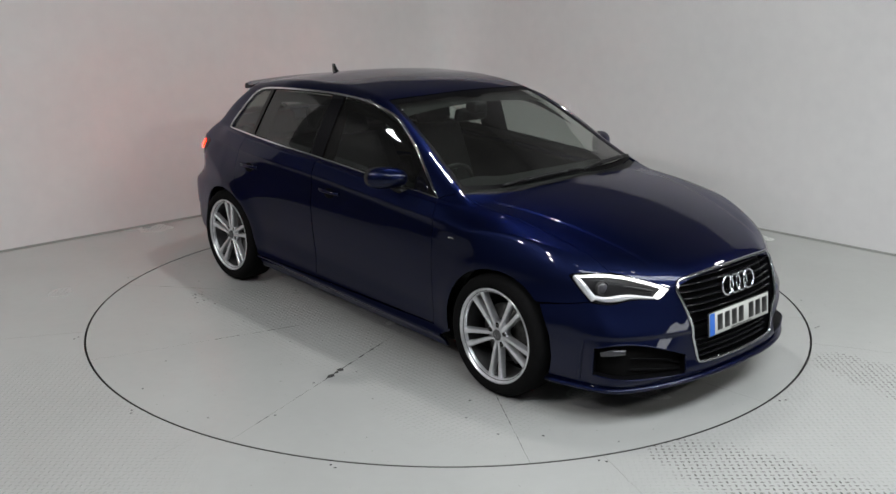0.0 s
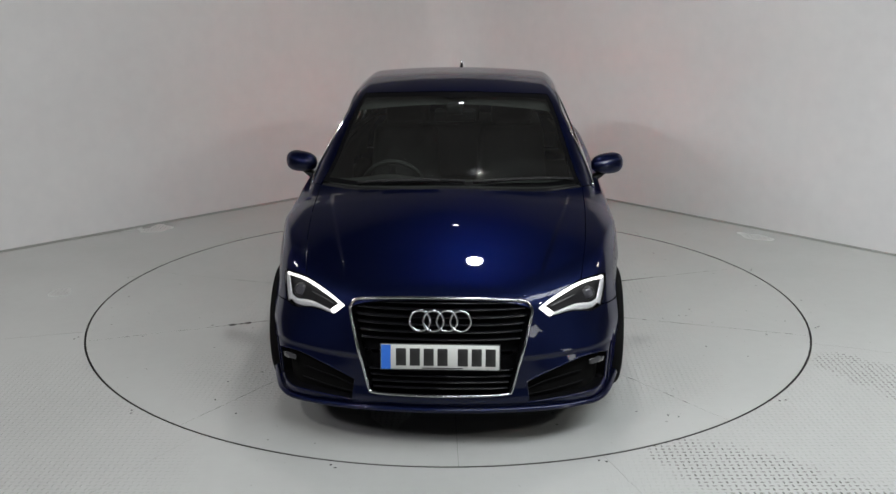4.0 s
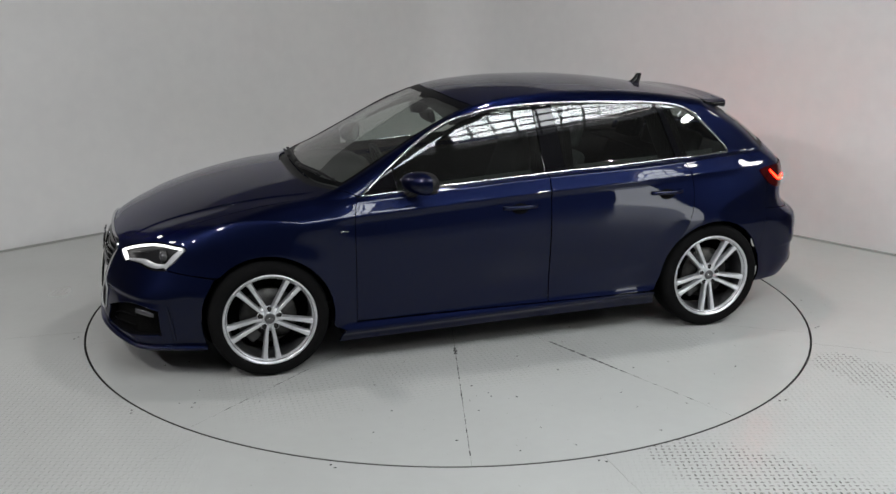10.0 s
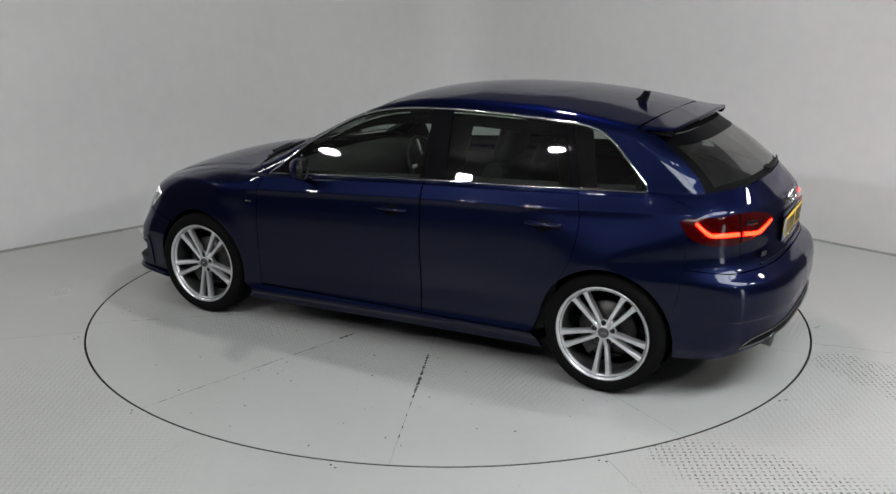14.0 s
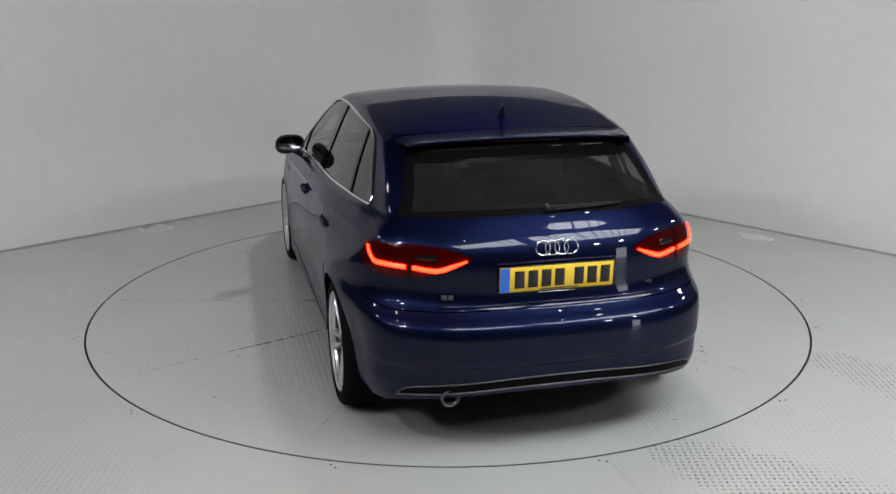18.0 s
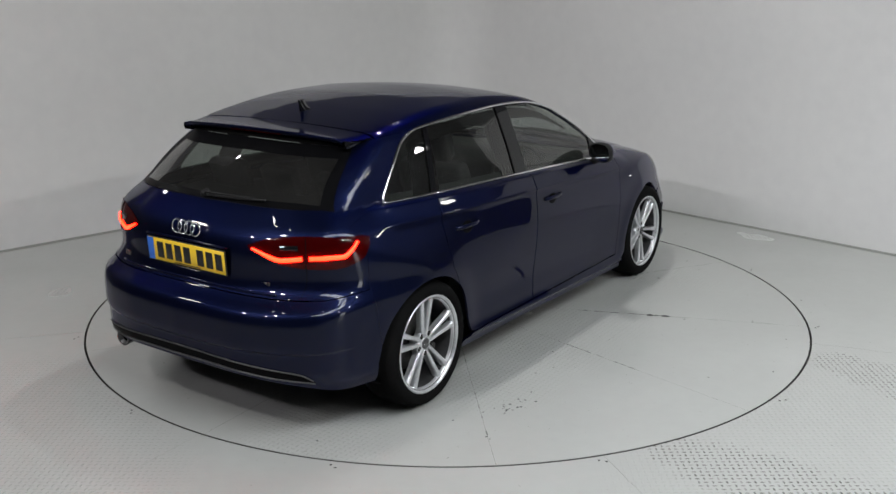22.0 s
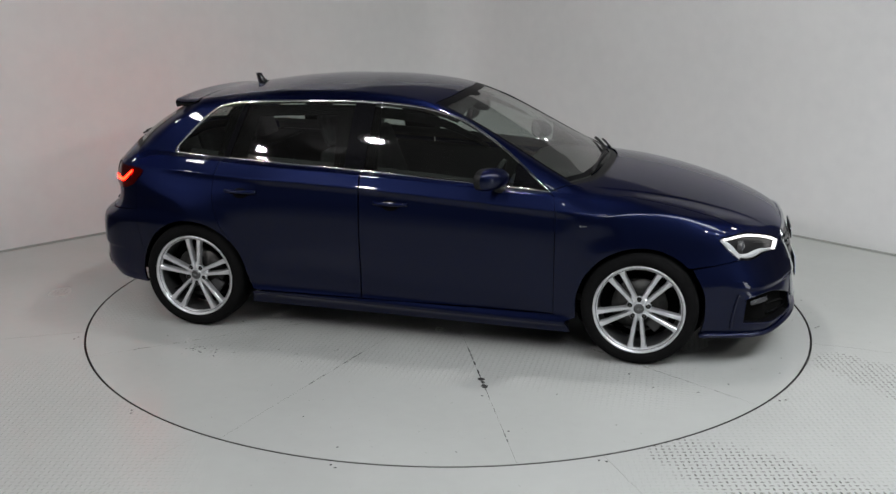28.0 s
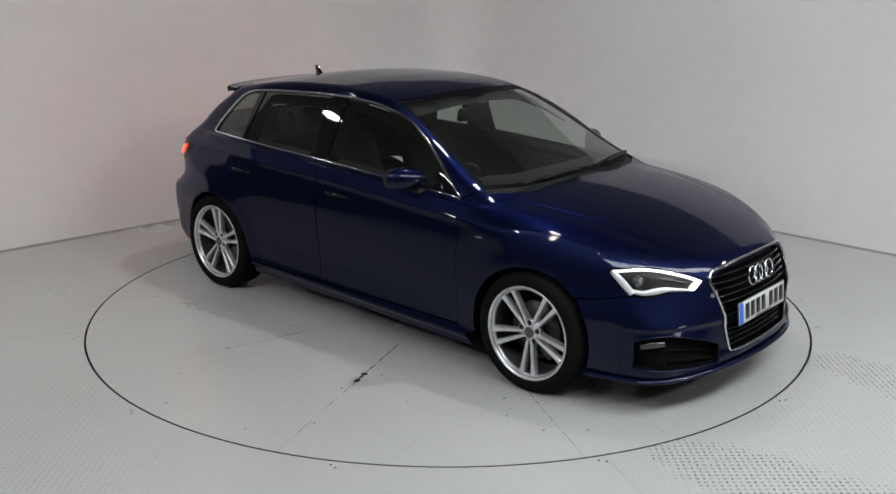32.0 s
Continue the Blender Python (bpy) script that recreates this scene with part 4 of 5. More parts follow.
# outlines of the grille and of the intakes
GT = [(0.403, 0.640), (0.392, 0.668), (0.36, 0.687), (0.2, 0.699), (0, 0.702)]
frame_top = on('f', GT, 20)
frame_top = np.vstack([frame_top, frame_top[-2::-1] * [1, -1, 1]])
frame_low = on('f', [(0.318, 0.300), (0.300, 0.284), (0.15, 0.279), (0, 0.278)], 20)
frame_low = np.vstack([frame_low, frame_low[-2::-1] * [1, -1, 1]])
gside = on('f', [(0.318, 0.300), (0.403, 0.640)], 12)
GR = sheet('f', frame_low, frame_top, gside, gside * [1, -1, 1], 40, 24)
grille_loop = np.vstack([frame_low, (gside * [1, -1, 1])[1:], frame_top[::-1][1:], gside[::-1][1:-1]])
INTAKE = sheet('c', on('c', [(ph(1.885, 0.775), 0.252), (ph(1.98, 0.717), 0.248), (ph(2.062, 0.60), 0.244), (ph(2.125, 0.39), 0.236)], 20),
               on('c', [(ph(1.885, 0.775), 0.392), (ph(1.95, 0.70), 0.414), (ph(2.022, 0.616), 0.410), (ph(2.09, 0.48), 0.372), (ph(2.129, 0.385), 0.334)], 20), None, None, 24, 8)
intake_loop = np.vstack([INTAKE[:, 0], INTAKE[-1, 1:], INTAKE[-2::-1, -1], INTAKE[0, -2:0:-1]])

# front bumper, all in one piece from wheel arch to wheel arch
LAMP_LOW = [(ph(1.874, 0.702), 0.590), (ph(1.909, 0.667), 0.592), (ph(1.935, 0.632), 0.602), (ph(1.954, 0.602), 0.610), (ph(1.994, 0.546), 0.610), (ph(2.033, 0.483), 0.607)]
lo = on('c', [(ph(1.63, 0.845), 0.185), (ph(1.80, 0.83), 0.180), (ph(2.0, 0.72), 0.184), (0.3, 0.195), (0, 0.198)], 30)
hi = on('c', flat('c', solve('s', [1.59, 1.70, 1.825], [0.555, 0.574, 0.598])).tolist() + LAMP_LOW + [(ph(2.06, 0.42), 0.668), (ph(2.10, 0.35), 0.706), (0.15, 0.715), (0, 0.717)], 40, False)
e0 = on('c', flat('c', solve('s', [1.645, 1.669, 1.66, 1.59], [0.185, 0.30, 0.42, 0.555])).tolist(), 12, False)
lo = np.vstack([lo, lo[-2::-1] * [1, -1, 1]])
hi = np.vstack([hi, hi[-2::-1] * [1, -1, 1]])
panel("front_bumper", sheet('c', lo, hi, e0, e0 * [1, -1, 1], 180, 64), PAINT, car, holes=(grille_loop, intake_loop, intake_loop * [1, -1, 1]))

# rear bumper
lo = on('d', flat('d', solve('s', [-1.665], [0.235])).tolist() + [(pr(-1.9, 0.78), 0.245), (pr(-2.02, 0.62), 0.285), (0.3, 0.318), (0, 0.325)], 30)
hi = on('d', flat('d', solve('s', [-1.70], [0.70])).tolist() + [(pr(-1.88, 0.69), 0.676), (pr(-2.02, 0.5), 0.678), (0.25, 0.683), (0, 0.684)], 40, False)
e0 = on('s', [(-1.665, 0.235), (-1.67, 0.33)] + TAIL_EDGE[:4], 20, False)
lo = np.vstack([lo, lo[-2::-1] * [1, -1, 1]])
hi = np.vstack([hi, hi[-2::-1] * [1, -1, 1]])
panel("rear_bumper", sheet('d', lo, hi, e0, e0 * [1, -1, 1], 90, 60), PAINT, car)

# tailgate: painted lower part, glass, and the spoiler over it
lo = on('d', flat('d', solve('s', [-1.70], [0.702])).tolist() + [(pr(-1.88, 0.69), 0.680), (pr(-2.02, 0.5), 0.682), (0.25, 0.687), (0, 0.688)], 40, False)
te = on('s', TAIL_EDGE[3:], 20)
hi = on('d', flat('d', solve('s', [-1.735], [0.98])).tolist() + [(pr(-1.737, 0.645), 1.044), (pr(-1.848, 0.483), 1.054), (pr(-1.91, 0.231), 1.062), (0, 1.062)], 40)
lo = np.vstack([lo, lo[-2::-1] * [1, -1, 1]])
hi = np.vstack([hi, hi[-2::-1] * [1, -1, 1]])
panel("tailgate", sheet('d', lo, hi, te, te * [1, -1, 1], 80, 26), PAINT, car)
g0 = on('d', [(pr(-1.737, 0.645), 1.046), (pr(-1.848, 0.483), 1.056), (pr(-1.91, 0.231), 1.064), (0, 1.064)], 30)
g1 = on('d', [(pr(-1.480, 0.555), 1.290), (0.5, 1.298), (0, 1.302)], 30)
e0 = on('d', [(pr(-1.737, 0.645), 1.046), (pr(-1.640, 0.598), 1.16), (pr(-1.480, 0.555), 1.290)], 20)
g0 = np.vstack([g0, g0[-2::-1] * [1, -1, 1]])
g1 = np.vstack([g1, g1[-2::-1] * [1, -1, 1]])
panel("rear_window_glass", sheet('d', g0, g1, e0, e0 * [1, -1, 1], 60, 20), REAR_GLASS, car, "dark tinted glass", lift=-0.004, thick=0.004)

# black printed border round the rear window
gb = on('d', [(pr(-1.540, 0.520), 1.246), (0.5, 1.252), (0, 1.256)], 30)
gb = np.vstack([gb, gb[-2::-1] * [1, -1, 1]])
panel("glass_border", sheet('d', gb, g1, None, None, 60, 4), GRILLE, car, "black printed border", lift=-0.0025, gap=0, thick=0)
for m in (False, True):
    ei = on('d', [(pr(-1.775, 0.585), 1.050), (pr(-1.668, 0.548), 1.165), (pr(-1.500, 0.515), 1.290)], 20)
    panel("glass_border", sheet('d', ei, e0, None, None, 20, 3), GRILLE, car, "black printed border", lift=-0.0025, gap=0, thick=0, mirror=m)
gc = on('d', [(pr(-1.765, 0.62), 1.066), (pr(-1.835, 0.483), 1.080), (pr(-1.89, 0.231), 1.088), (0, 1.088)], 30)
gc = np.vstack([gc, gc[-2::-1] * [1, -1, 1]])
panel("glass_border", sheet('d', g0, gc, None, None, 60, 3), GRILLE, car, "black printed border", lift=-0.0025, gap=0, thick=0)


def spoiler():
    """Roof spoiler: the roof line carried on over the glass to a thin, slightly raised trailing edge."""
    root = float(solve('s', [-1.375], [1.318])[0][1])
    rows = []
    for s in np.linspace(-1, 1, 57):
        k = abs(s)
        x0, x1 = -1.378 - 0.013 * (1 - k * k), -1.575 + 0.035 * k ** 2
        col = []
        for t in np.linspace(0, 1, 10):
            x = x0 + (x1 - x0) * t
            half_w = root + (0.535 - root) * t
            y = k * half_w
            top = float(ridge(x) - crown(x) * min(y, 0.93 * half_w) ** 2) + 0.014 * t * t
            col.append((x, s * half_w, top - 0.22 * max(0, k - 0.93) * half_w * (1 + 8 * max(0, k - 0.93))))
        x, y, z = col[-1]
        col += [(x + 0.002, y, z - 0.006), (x + 0.004, y * 0.998, z - 0.014), (x + 0.03, y * 0.99, z - 0.028), (x + 0.10, y * 0.98, z - 0.040), (x + 0.16, y * 0.97, z - 0.042)]
        rows.append(col)
    bm = grid_bm(rows)
    bmesh.ops.recalc_face_normals(bm, faces=bm.faces)
    if sum(f.normal.z * f.calc_area() for f in bm.faces[:]) < 0:
        bmesh.ops.reverse_faces(bm, faces=bm.faces[:])
    wing = part("roof_spoiler", bm, PAINT, car)
    rows = [[(x, y, float(ridge(x) - crown(x) * y * y) - 0.010) for y in np.linspace(-0.53, 0.53, 21)] for x in np.linspace(-1.33, -1.43, 5)]
    part("spoiler_joint", grid_bm(rows), DARK, wing, "dark joint")
    # dark fins between the spoiler's ends and the glass, and the brake light under its edge
    for q in (1, -1):
        rows = []
        for t in np.linspace(0, 1, 7):
            x = -1.40 - 0.135 * t
            zt = float(ridge(x)) - 0.035 + 0.020 * t * t
            zb = 1.288 + 0.02 * (1 - t)
            rows.append([(x, q * 0.545, zt), (x, q * 0.548, (zt + zb) / 2), (x + 0.01, q * 0.552, zb), (x + 0.01, q * 0.50, zb), (x, q * 0.50, zt)])
        bm = grid_bm(rows, True)
        bmesh.ops.recalc_face_normals(bm, faces=bm.faces)
        part("spoiler_fin", bm, GLOSS_BLACK, wing, "gloss black")
    part("brake_light", box_bm(-1.562, -1.550, -0.17, 0.17, 1.324, 1.333, 0.002), TAIL_RED, wing, "dark red brake light strip")


spoiler()
# dark header between the roof and the top of the glass
head_low, head_top = resample(g1, 40), resample(ROOF_REAR, 40) - [0, 0, 0.012]
part("tailgate_header", grid_bm([head_low.tolist(), ((head_low + head_top) / 2 + [0, 0, -0.004]).tolist(), head_top.tolist()]), DARK, car, "black header")


# ---- wheels ----
def wheel(x, s, turn):
    hub = new("wheel")
    hub.parent = car
    hub.matrix_local = pose(x, s * RIM_Y, HUB, 0, 0, 0 if s > 0 else 180)

    def sub(name, bm, mat, label=""):
        return part(name, bm, mat, hub, label)
    R = HUB
    sub("tyre", lathe_bm([(0.238, -0.02), (0.244, -0.004), (0.255, 0.006), (0.275, 0.009), (0.292, 0.007), (0.305, -0.001), (0.314, -0.016), (R - 0.001, -0.035), (R, -0.10), (R, -0.15), (R - 0.004, -0.19), (0.300, -0.215), (0.265, -0.222), (0.238, -0.20)], n=72), RUBBER)
    for k in range(3):
        sub("tread_groove", lathe_bm([(R + 0.0004, -0.075 - 0.035 * k), (R + 0.0004, -0.083 - 0.035 * k)], n=72), DARK)
    # barrel coloured darker than the rim, for the shade between the spokes
    sub("barrel", lathe_bm([(0.2325, -0.203), (0.222, -0.17), (0.216, -0.10), (0.220, -0.045), (0.2255, -0.022)], n=72), BARREL, "dark rim barrel")
    sub("rim", lathe_bm([(0.2235, -0.026), (0.2265, -0.013), (0.2300, -0.009), (0.2325, -0.011), (0.2345, -0.006), (0.240, 0.003), (0.246, 0.004), (0.250, 0.000), (0.250, -0.010), (0.246, -0.018), (0.239, -0.022), (0.236, -0.19), (0.2335, -0.205)], n=72), ALLOY)
    sub("rim_groove", lathe_bm([(0.2305, -0.0088), (0.2335, -0.0072)], n=72), BARREL, "dark groove")
    sub("brake_disc", lathe_bm([(0.05, -0.085), (0.15, -0.085), (0.152, -0.090), (0.152, -0.104), (0.15, -0.108), (0.05, -0.108)], n=48), STEEL)
    # dark disc put behind the spokes for the shade inside the wheel
    sub("wheel_shade_disc", lathe_bm([(0.001, -0.17), (0.214, -0.17)], n=32), DARK)
    bm = box_bm(0.085, 0.165, -0.12, -0.07, -0.055, 0.055, 0.012)
    bm.transform(pose(0, 0, 0, 0, 40 if s > 0 else 140, 0))
    sub("caliper", bm, CALIPER)
    sub("hub_cap", lathe_bm([(0.001, -0.0185), (0.022, -0.019), (0.0265, -0.0205), (0.0285, -0.024), (0.029, -0.034)], n=32), DULL, "grey hub cap")
    for i in range(4):
        pts = [((i - 1.5) * 0.0075 + 0.0055 * math.cos(a), -0.0178, 0.0055 * math.sin(a)) for a in np.linspace(0, 2 * math.pi, 13)[:-1]]
        sub("cap_ring", sweep_bm(pts, 0.0008, 0.0008, 4, True, (0, 1, 0)), SATIN)
    # star-shaped hub: it reaches out under each twin spoke and falls back between them
    rows = []
    for rr, y in ((0.029, -0.026), (0.6, -0.030), (1.0, -0.040), (1.0, -0.072)):
        ring = []
        for i in range(60):
            a = math.radians(6 * i)
            edge = 0.064 + 0.010 * math.cos(5 * (a - math.radians(turn)))
            r = rr if rr < 0.1 else edge * rr
            ring.append((r * math.sin(a), y, r * math.cos(a)))
        rows.append(ring)
    bm = grid_bm(rows, True)
    bmesh.ops.recalc_face_normals(bm, faces=bm.faces)
    sub("hub_face", bm, ALLOY)
    for i in range(5):
        a0 = turn + 72 * i
        for t in (-1, 1):
            # one arm of a twin spoke, straight from the hub to the rim, flat on top with bevelled flanks
            rows = []
            for q in np.linspace(0, 1, 9):
                r = 0.040 + (0.2285 - 0.040) * q
                mid = t * (0.0125 + 0.0255 * q)
                hw = 0.0095 + 0.0050 * q + 0.004 * max(0, q - 0.85) / 0.15
                y = -0.027 + 0.016 * q
                dp = 0.036 - 0.006 * q
                prof = [(-hw * 1.08, -dp), (-hw, -0.010), (-hw * 0.80, -0.0025), (-hw * 0.60, 0.0), (hw * 0.60, 0.0), (hw * 0.80, -0.0025), (hw, -0.010), (hw * 1.08, -dp)]
                rows.append([(mid + u, y + v, r) for u, v in prof])
            bm = grid_bm(rows, True)
            bmesh.ops.recalc_face_normals(bm, faces=bm.faces)
            bm.transform(pose(0, 0, 0, 0, a0, 0))
            part("spoke", bm, ALLOY, hub, smooth=False)
        at = pose(0, 0, 0, 0, a0 + 36, 0) @ Matrix.Translation((0, 0, 0.052))
        b = lathe_bm([(0.0145, -0.0255), (0.0172, -0.0275), (0.0182, -0.036)], n=18)
        b.transform(at)
        sub("bolt_rim", b, ALLOY)
        b = lathe_bm([(0.0005, -0.0272), (0.0145, -0.0272)], n=18)
        b.transform(at)
        sub("bolt_seat", b, DARK)
        b = lathe_bm([(0.0005, -0.0240), (0.0060, -0.0240), (0.0075, -0.0260), (0.0078, -0.030)], n=6)
        b.transform(at)
        sub("wheel_bolt", b, STEEL)
    return hub


for x in (AX, -AX):
    for s in (1, -1):
        wheel(x, s, 0 if x < 0 and s < 0 else 180)
# dark liners inside the arches and the closed underside
for x in (AX, -AX):
    for s in (1, -1):
        bm = lathe_bm([(0.345, 0.0), (0.352, -0.02), (0.352, -0.26), (0.001, -0.26)], n=40)
        bm.transform(pose(x, s * 0.80, HUB + 0.012, 0, 0, 0 if s > 0 else 180))
        for v in [v for v in bm.verts if v.co.z < 0.2]:
            v.co.z = 0.2
        part("wheel_arch_liner", bm, DARK, car, "black plastic")
part("underbody", box_bm(-1.70, 1.96, -0.60, 0.60, 0.175, 0.30, 0.03), DARK, car, "black underside")
part("sill_floor", box_bm(-0.93, 0.93, -0.79, 0.79, 0.160, 0.30, 0.02), DARK, car, "black underside")


# ---- lamps, grille and badges of the front ----
def inside(P, u, v, d, mirror=False):
    """The point at the share u, v of a sheet, d above it."""
    n, k = P.shape[0] - 1, P.shape[1] - 1
    i, j = min(int(u * n), n - 1), min(int(v * k), k - 1)
    a, b = u * n - i, v * k - j
    q = P[i, j] * (1 - a) * (1 - b) + P[i + 1, j] * a * (1 - b) + P[i, j + 1] * (1 - a) * b + P[i + 1, j + 1] * a * b
    q = q + normals(q[None])[0] * d
    return q * [1, -1, 1] if mirror else q


def ribbon(pts, d, width, mirror):
    """A flat band along points of the skin, d above it."""
    pts = lifted(np.asarray(pts), d)
    N = normals(pts)
    T = np.gradient(pts, axis=0)
    S = np.cross(N, T)
    S /= np.linalg.norm(S, axis=1, keepdims=True)
    w = np.full(len(pts), width) if np.isscalar(width) else np.interp(np.linspace(0, 1, len(pts)), np.linspace(0, 1, len(width)), width)
    rows = []
    for p, s, nn, k in zip(pts, S, N, w):
        rows.append([p - s * k, p - s * k * 0.8 + nn * 0.004, p + s * k * 0.8 + nn * 0.004, p + s * k, p - nn * 0.004])
    rows = np.array(rows) * ([1, -1, 1] if mirror else [1, 1, 1])
    bm = grid_bm(rows.tolist(), True)
    bmesh.ops.recalc_face_normals(bm, faces=bm.faces)
    return bm


def strip(P, uv, d, width, mirror, n=24):
    """A flat band along a path of shares on a sheet."""
    return ribbon([inside(P, u, v, 0) for u, v in line(uv, n, len(uv) > 2)], d, width, mirror)


LAMP_TOP = np.vstack([solve('s', [1.704], [0.715]), on('t', [(1.80, 0.690), (1.851, 0.635), (1.95, 0.535), (2.035, 0.44), (2.052, 0.415)], 12)])
HEAD = sheet('c', on('c', [(ph(1.825, 0.735), 0.600)] + LAMP_LOW, 28),
             on('c', flat('c', LAMP_TOP).tolist(), 24, False), None, None, 28, 12)


def headlamp(m):
    lamp = panel("headlamp", HEAD, LAMP_INSIDE, car, "lit headlamp with a white light strip", lift=-0.030, gap=0, thick=0, mirror=m)

    def sub(name, bm, mat, label=""):
        return part(name, bm, mat, lamp, label)
    sub("light_strip", strip(HEAD, [(0.07, 0.93), (0.3, 0.92), (0.7, 0.91), (0.985, 0.91)], -0.008, [0.0060, 0.0065, 0.0075, 0.0085], m), DRL, "glowing white strip")
    sub("light_hook", strip(HEAD, [(0.950, 0.85), (0.935, 0.5), (0.925, 0.10)], -0.010, [0.0165, 0.0165, 0.015], m), DRL, "glowing white strip")
    sub("lower_bezel", strip(HEAD, [(0.90, 0.10), (0.72, 0.13), (0.55, 0.15), (0.38, 0.17), (0.24, 0.17), (0.12, 0.22)], -0.013, [0.007, 0.008, 0.012, 0.017, 0.014, 0.010], m), LAMP_SILVER, "silver trim")
    sub("outer_bezel", strip(HEAD, [(0.045, 0.95), (0.055, 0.5), (0.07, 0.10)], -0.012, [0.013, 0.019, 0.017], m), LAMP_SILVER, "silver trim")
    sub("inner_blade", strip(HEAD, [(0.50, 0.60), (0.66, 0.58), (0.84, 0.58)], -0.018, [0.002, 0.004, 0.003], m), DULL, "thin silver blade")
    u, r = 0.27, 0.033
    c = inside(HEAD, u, 0.52, -0.024, m)
    nn = normals(inside(HEAD, u, 0.5, 0)[None])[0] * ([1, -1, 1] if m else [1, 1, 1])
    nn = Vector((0.95, nn[1] * 0.3, 0.05)).normalized()
    q = Matrix.Translation(c) @ nn.to_track_quat('Z', 'Y').to_matrix().to_4x4()
    bm = lathe_bm([(r, -0.02), (r, 0.004), (r * 0.9, 0.006), (r * 0.88, 0.002)], 'z', 24)
    bm.transform(q)
    sub("lens_ring", bm, DULL, "silver trim")
    bm = lathe_bm([(r * 0.88, 0.000), (r * 0.75, 0.006), (r * 0.45, 0.011), (0.0006, 0.013)], 'z', 24)
    bm.transform(q)
    sub("lens", bm, LENS, "clear projector lens")
    cover = panel("cover", HEAD, CLEAR, lamp, "clear cover", lift=0.0005, gap=0.001, thick=0.004, mirror=m)
    cover.visible_shadow = False
    edge = np.vstack([HEAD[:, 0], HEAD[-1, 1:], HEAD[-2::-1, -1], HEAD[0, -2:0:-1]])
    sub("seal", sweep_bm(lifted(edge, -0.002, m).tolist(), 0.0020, 0.0020, 5, True), DARK)


both(headlamp)

# grille: recessed dark backing, bars, bright frame
grille = panel("grille", GR, GRILLE, car, "black grille in a chrome frame", lift=-0.050, gap=0, thick=0)
reveal("grille_surround", grille_loop, 0.052, GRILLE, grille)
part("grille_frame", sweep_bm(lifted(grille_loop, 0.004).tolist(), 0.0070, 0.009, 8, True, (1, 0, 0)), FRAME_CHROME, grille, "chrome frame")
for k, z in enumerate((0.302, 0.330, 0.358, 0.386, 0.530, 0.562, 0.594, 0.625, 0.655, 0.680)):
    f = (z - 0.29) / 0.37
    y1 = (0.315 + 0.085 * min(f, 1)) - (0.010 if f < 1 else 0.03)
    pts = solve('f', np.linspace(-y1, y1, 31), np.full(31, z))
    part("grille_bar", sweep_bm((pts - [0.026, 0, 0]).tolist(), 0.014, 0.0048, 8, False, (0, 0, 1)), GLOSS_BLACK, grille)


def emblem(name, origin, nrm, d, parent):
    """Four linked bright rings."""
    q = Matrix.Translation(origin) @ Vector(nrm).to_track_quat('Z', 'Y').to_matrix().to_4x4()
    badge = new(name)
    badge.parent = parent
    badge.matrix_local = q
    for i in range(4):
        c = (i - 1.5) * d * 0.66
        pts = [(c + d / 2 * math.cos(a), d / 2 * math.sin(a), 0.002 * (i % 2)) for a in np.linspace(0, 2 * math.pi, 33)[:-1]]
        part("ring", sweep_bm(pts, d * 0.055, d * 0.055, 8, True), CHROME, badge, "chrome ring")


def number_plate(name, x, z, tilt, s, ground, label):
    """A plate with a blue band and plain dark bars in place of its characters. s: +1 faces forwards."""
    holder = new(name)
    holder.parent = car
    holder.matrix_local = pose(x, 0, z, 0, -tilt * s, 0 if s > 0 else 180)
    tagged(holder, label)
    bm = box_bm(-0.006, 0.001, -0.265, 0.265, -0.060, 0.060, 0.004)
    part("surround", bm, BAR, holder)
    part("face", box_bm(0, 0.0035, -0.26, 0.26, -0.0555, 0.0555, 0.0012, 1), ground, holder)
    part("band", box_bm(0.003, 0.0045, -0.259, -0.217, -0.0545, 0.0545), PLATE_BLUE, holder, "blue band", smooth=False)
    for i in range(7):
        y = -0.172 + i * 0.061 + (0.028 if i > 3 else 0)
        part("bar", box_bm(0.003, 0.0045, y - 0.0225, y + 0.0225, -0.0395, 0.0395, 0.0006, 1), BAR, holder)
    part("maker_line", box_bm(0.003, 0.0045, -0.08, 0.10, -0.052, -0.047), BAR, holder, smooth=False)
    return holder


number_plate("front_plate", 2.162, 0.457, 6.0, 1, PLATE_WHITE, "white number plate with a blue band")
emblem("front_emblem", (2.140, 0, 0.618), (1, 0, 0.18), 0.090, car)


# intakes with fog lamps at the bumper's ends
def intake(m):
    P = INTAKE
    box = panel("air_intake", P, DARK, car, "black air intake", lift=-0.045, gap=0, thick=0.0, mirror=m)
    reveal("intake_wall", intake_loop, 0.047, GRILLE, box, m)
    for v in (0.30, 0.58):
        part("slat", strip(P, [(0.40, v), (0.6, v), (0.97, v)], -0.034, 0.004, m), GRILLE, box)
    part("fog_lamp", strip(P, [(0.07, 0.74), (0.18, 0.77), (0.32, 0.79)], -0.012, [0.012, 0.016, 0.012], m), FOG, box, "clear fog lamp")
    part("intake_edge", sweep_bm(lifted(intake_loop, -0.003, m).tolist(), 0.004, 0.004, 8, True), PAINT, box)


both(intake)
# upright fins at the bumper's corners
for m in (False, True):
    part("corner_fin", ribbon(on('c', [(ph(1.850, 0.800), 0.420), (ph(1.838, 0.806), 0.33), (ph(1.832, 0.806), 0.225)], 12), 0.002, [0.004, 0.007, 0.010], m), PAINT, car)
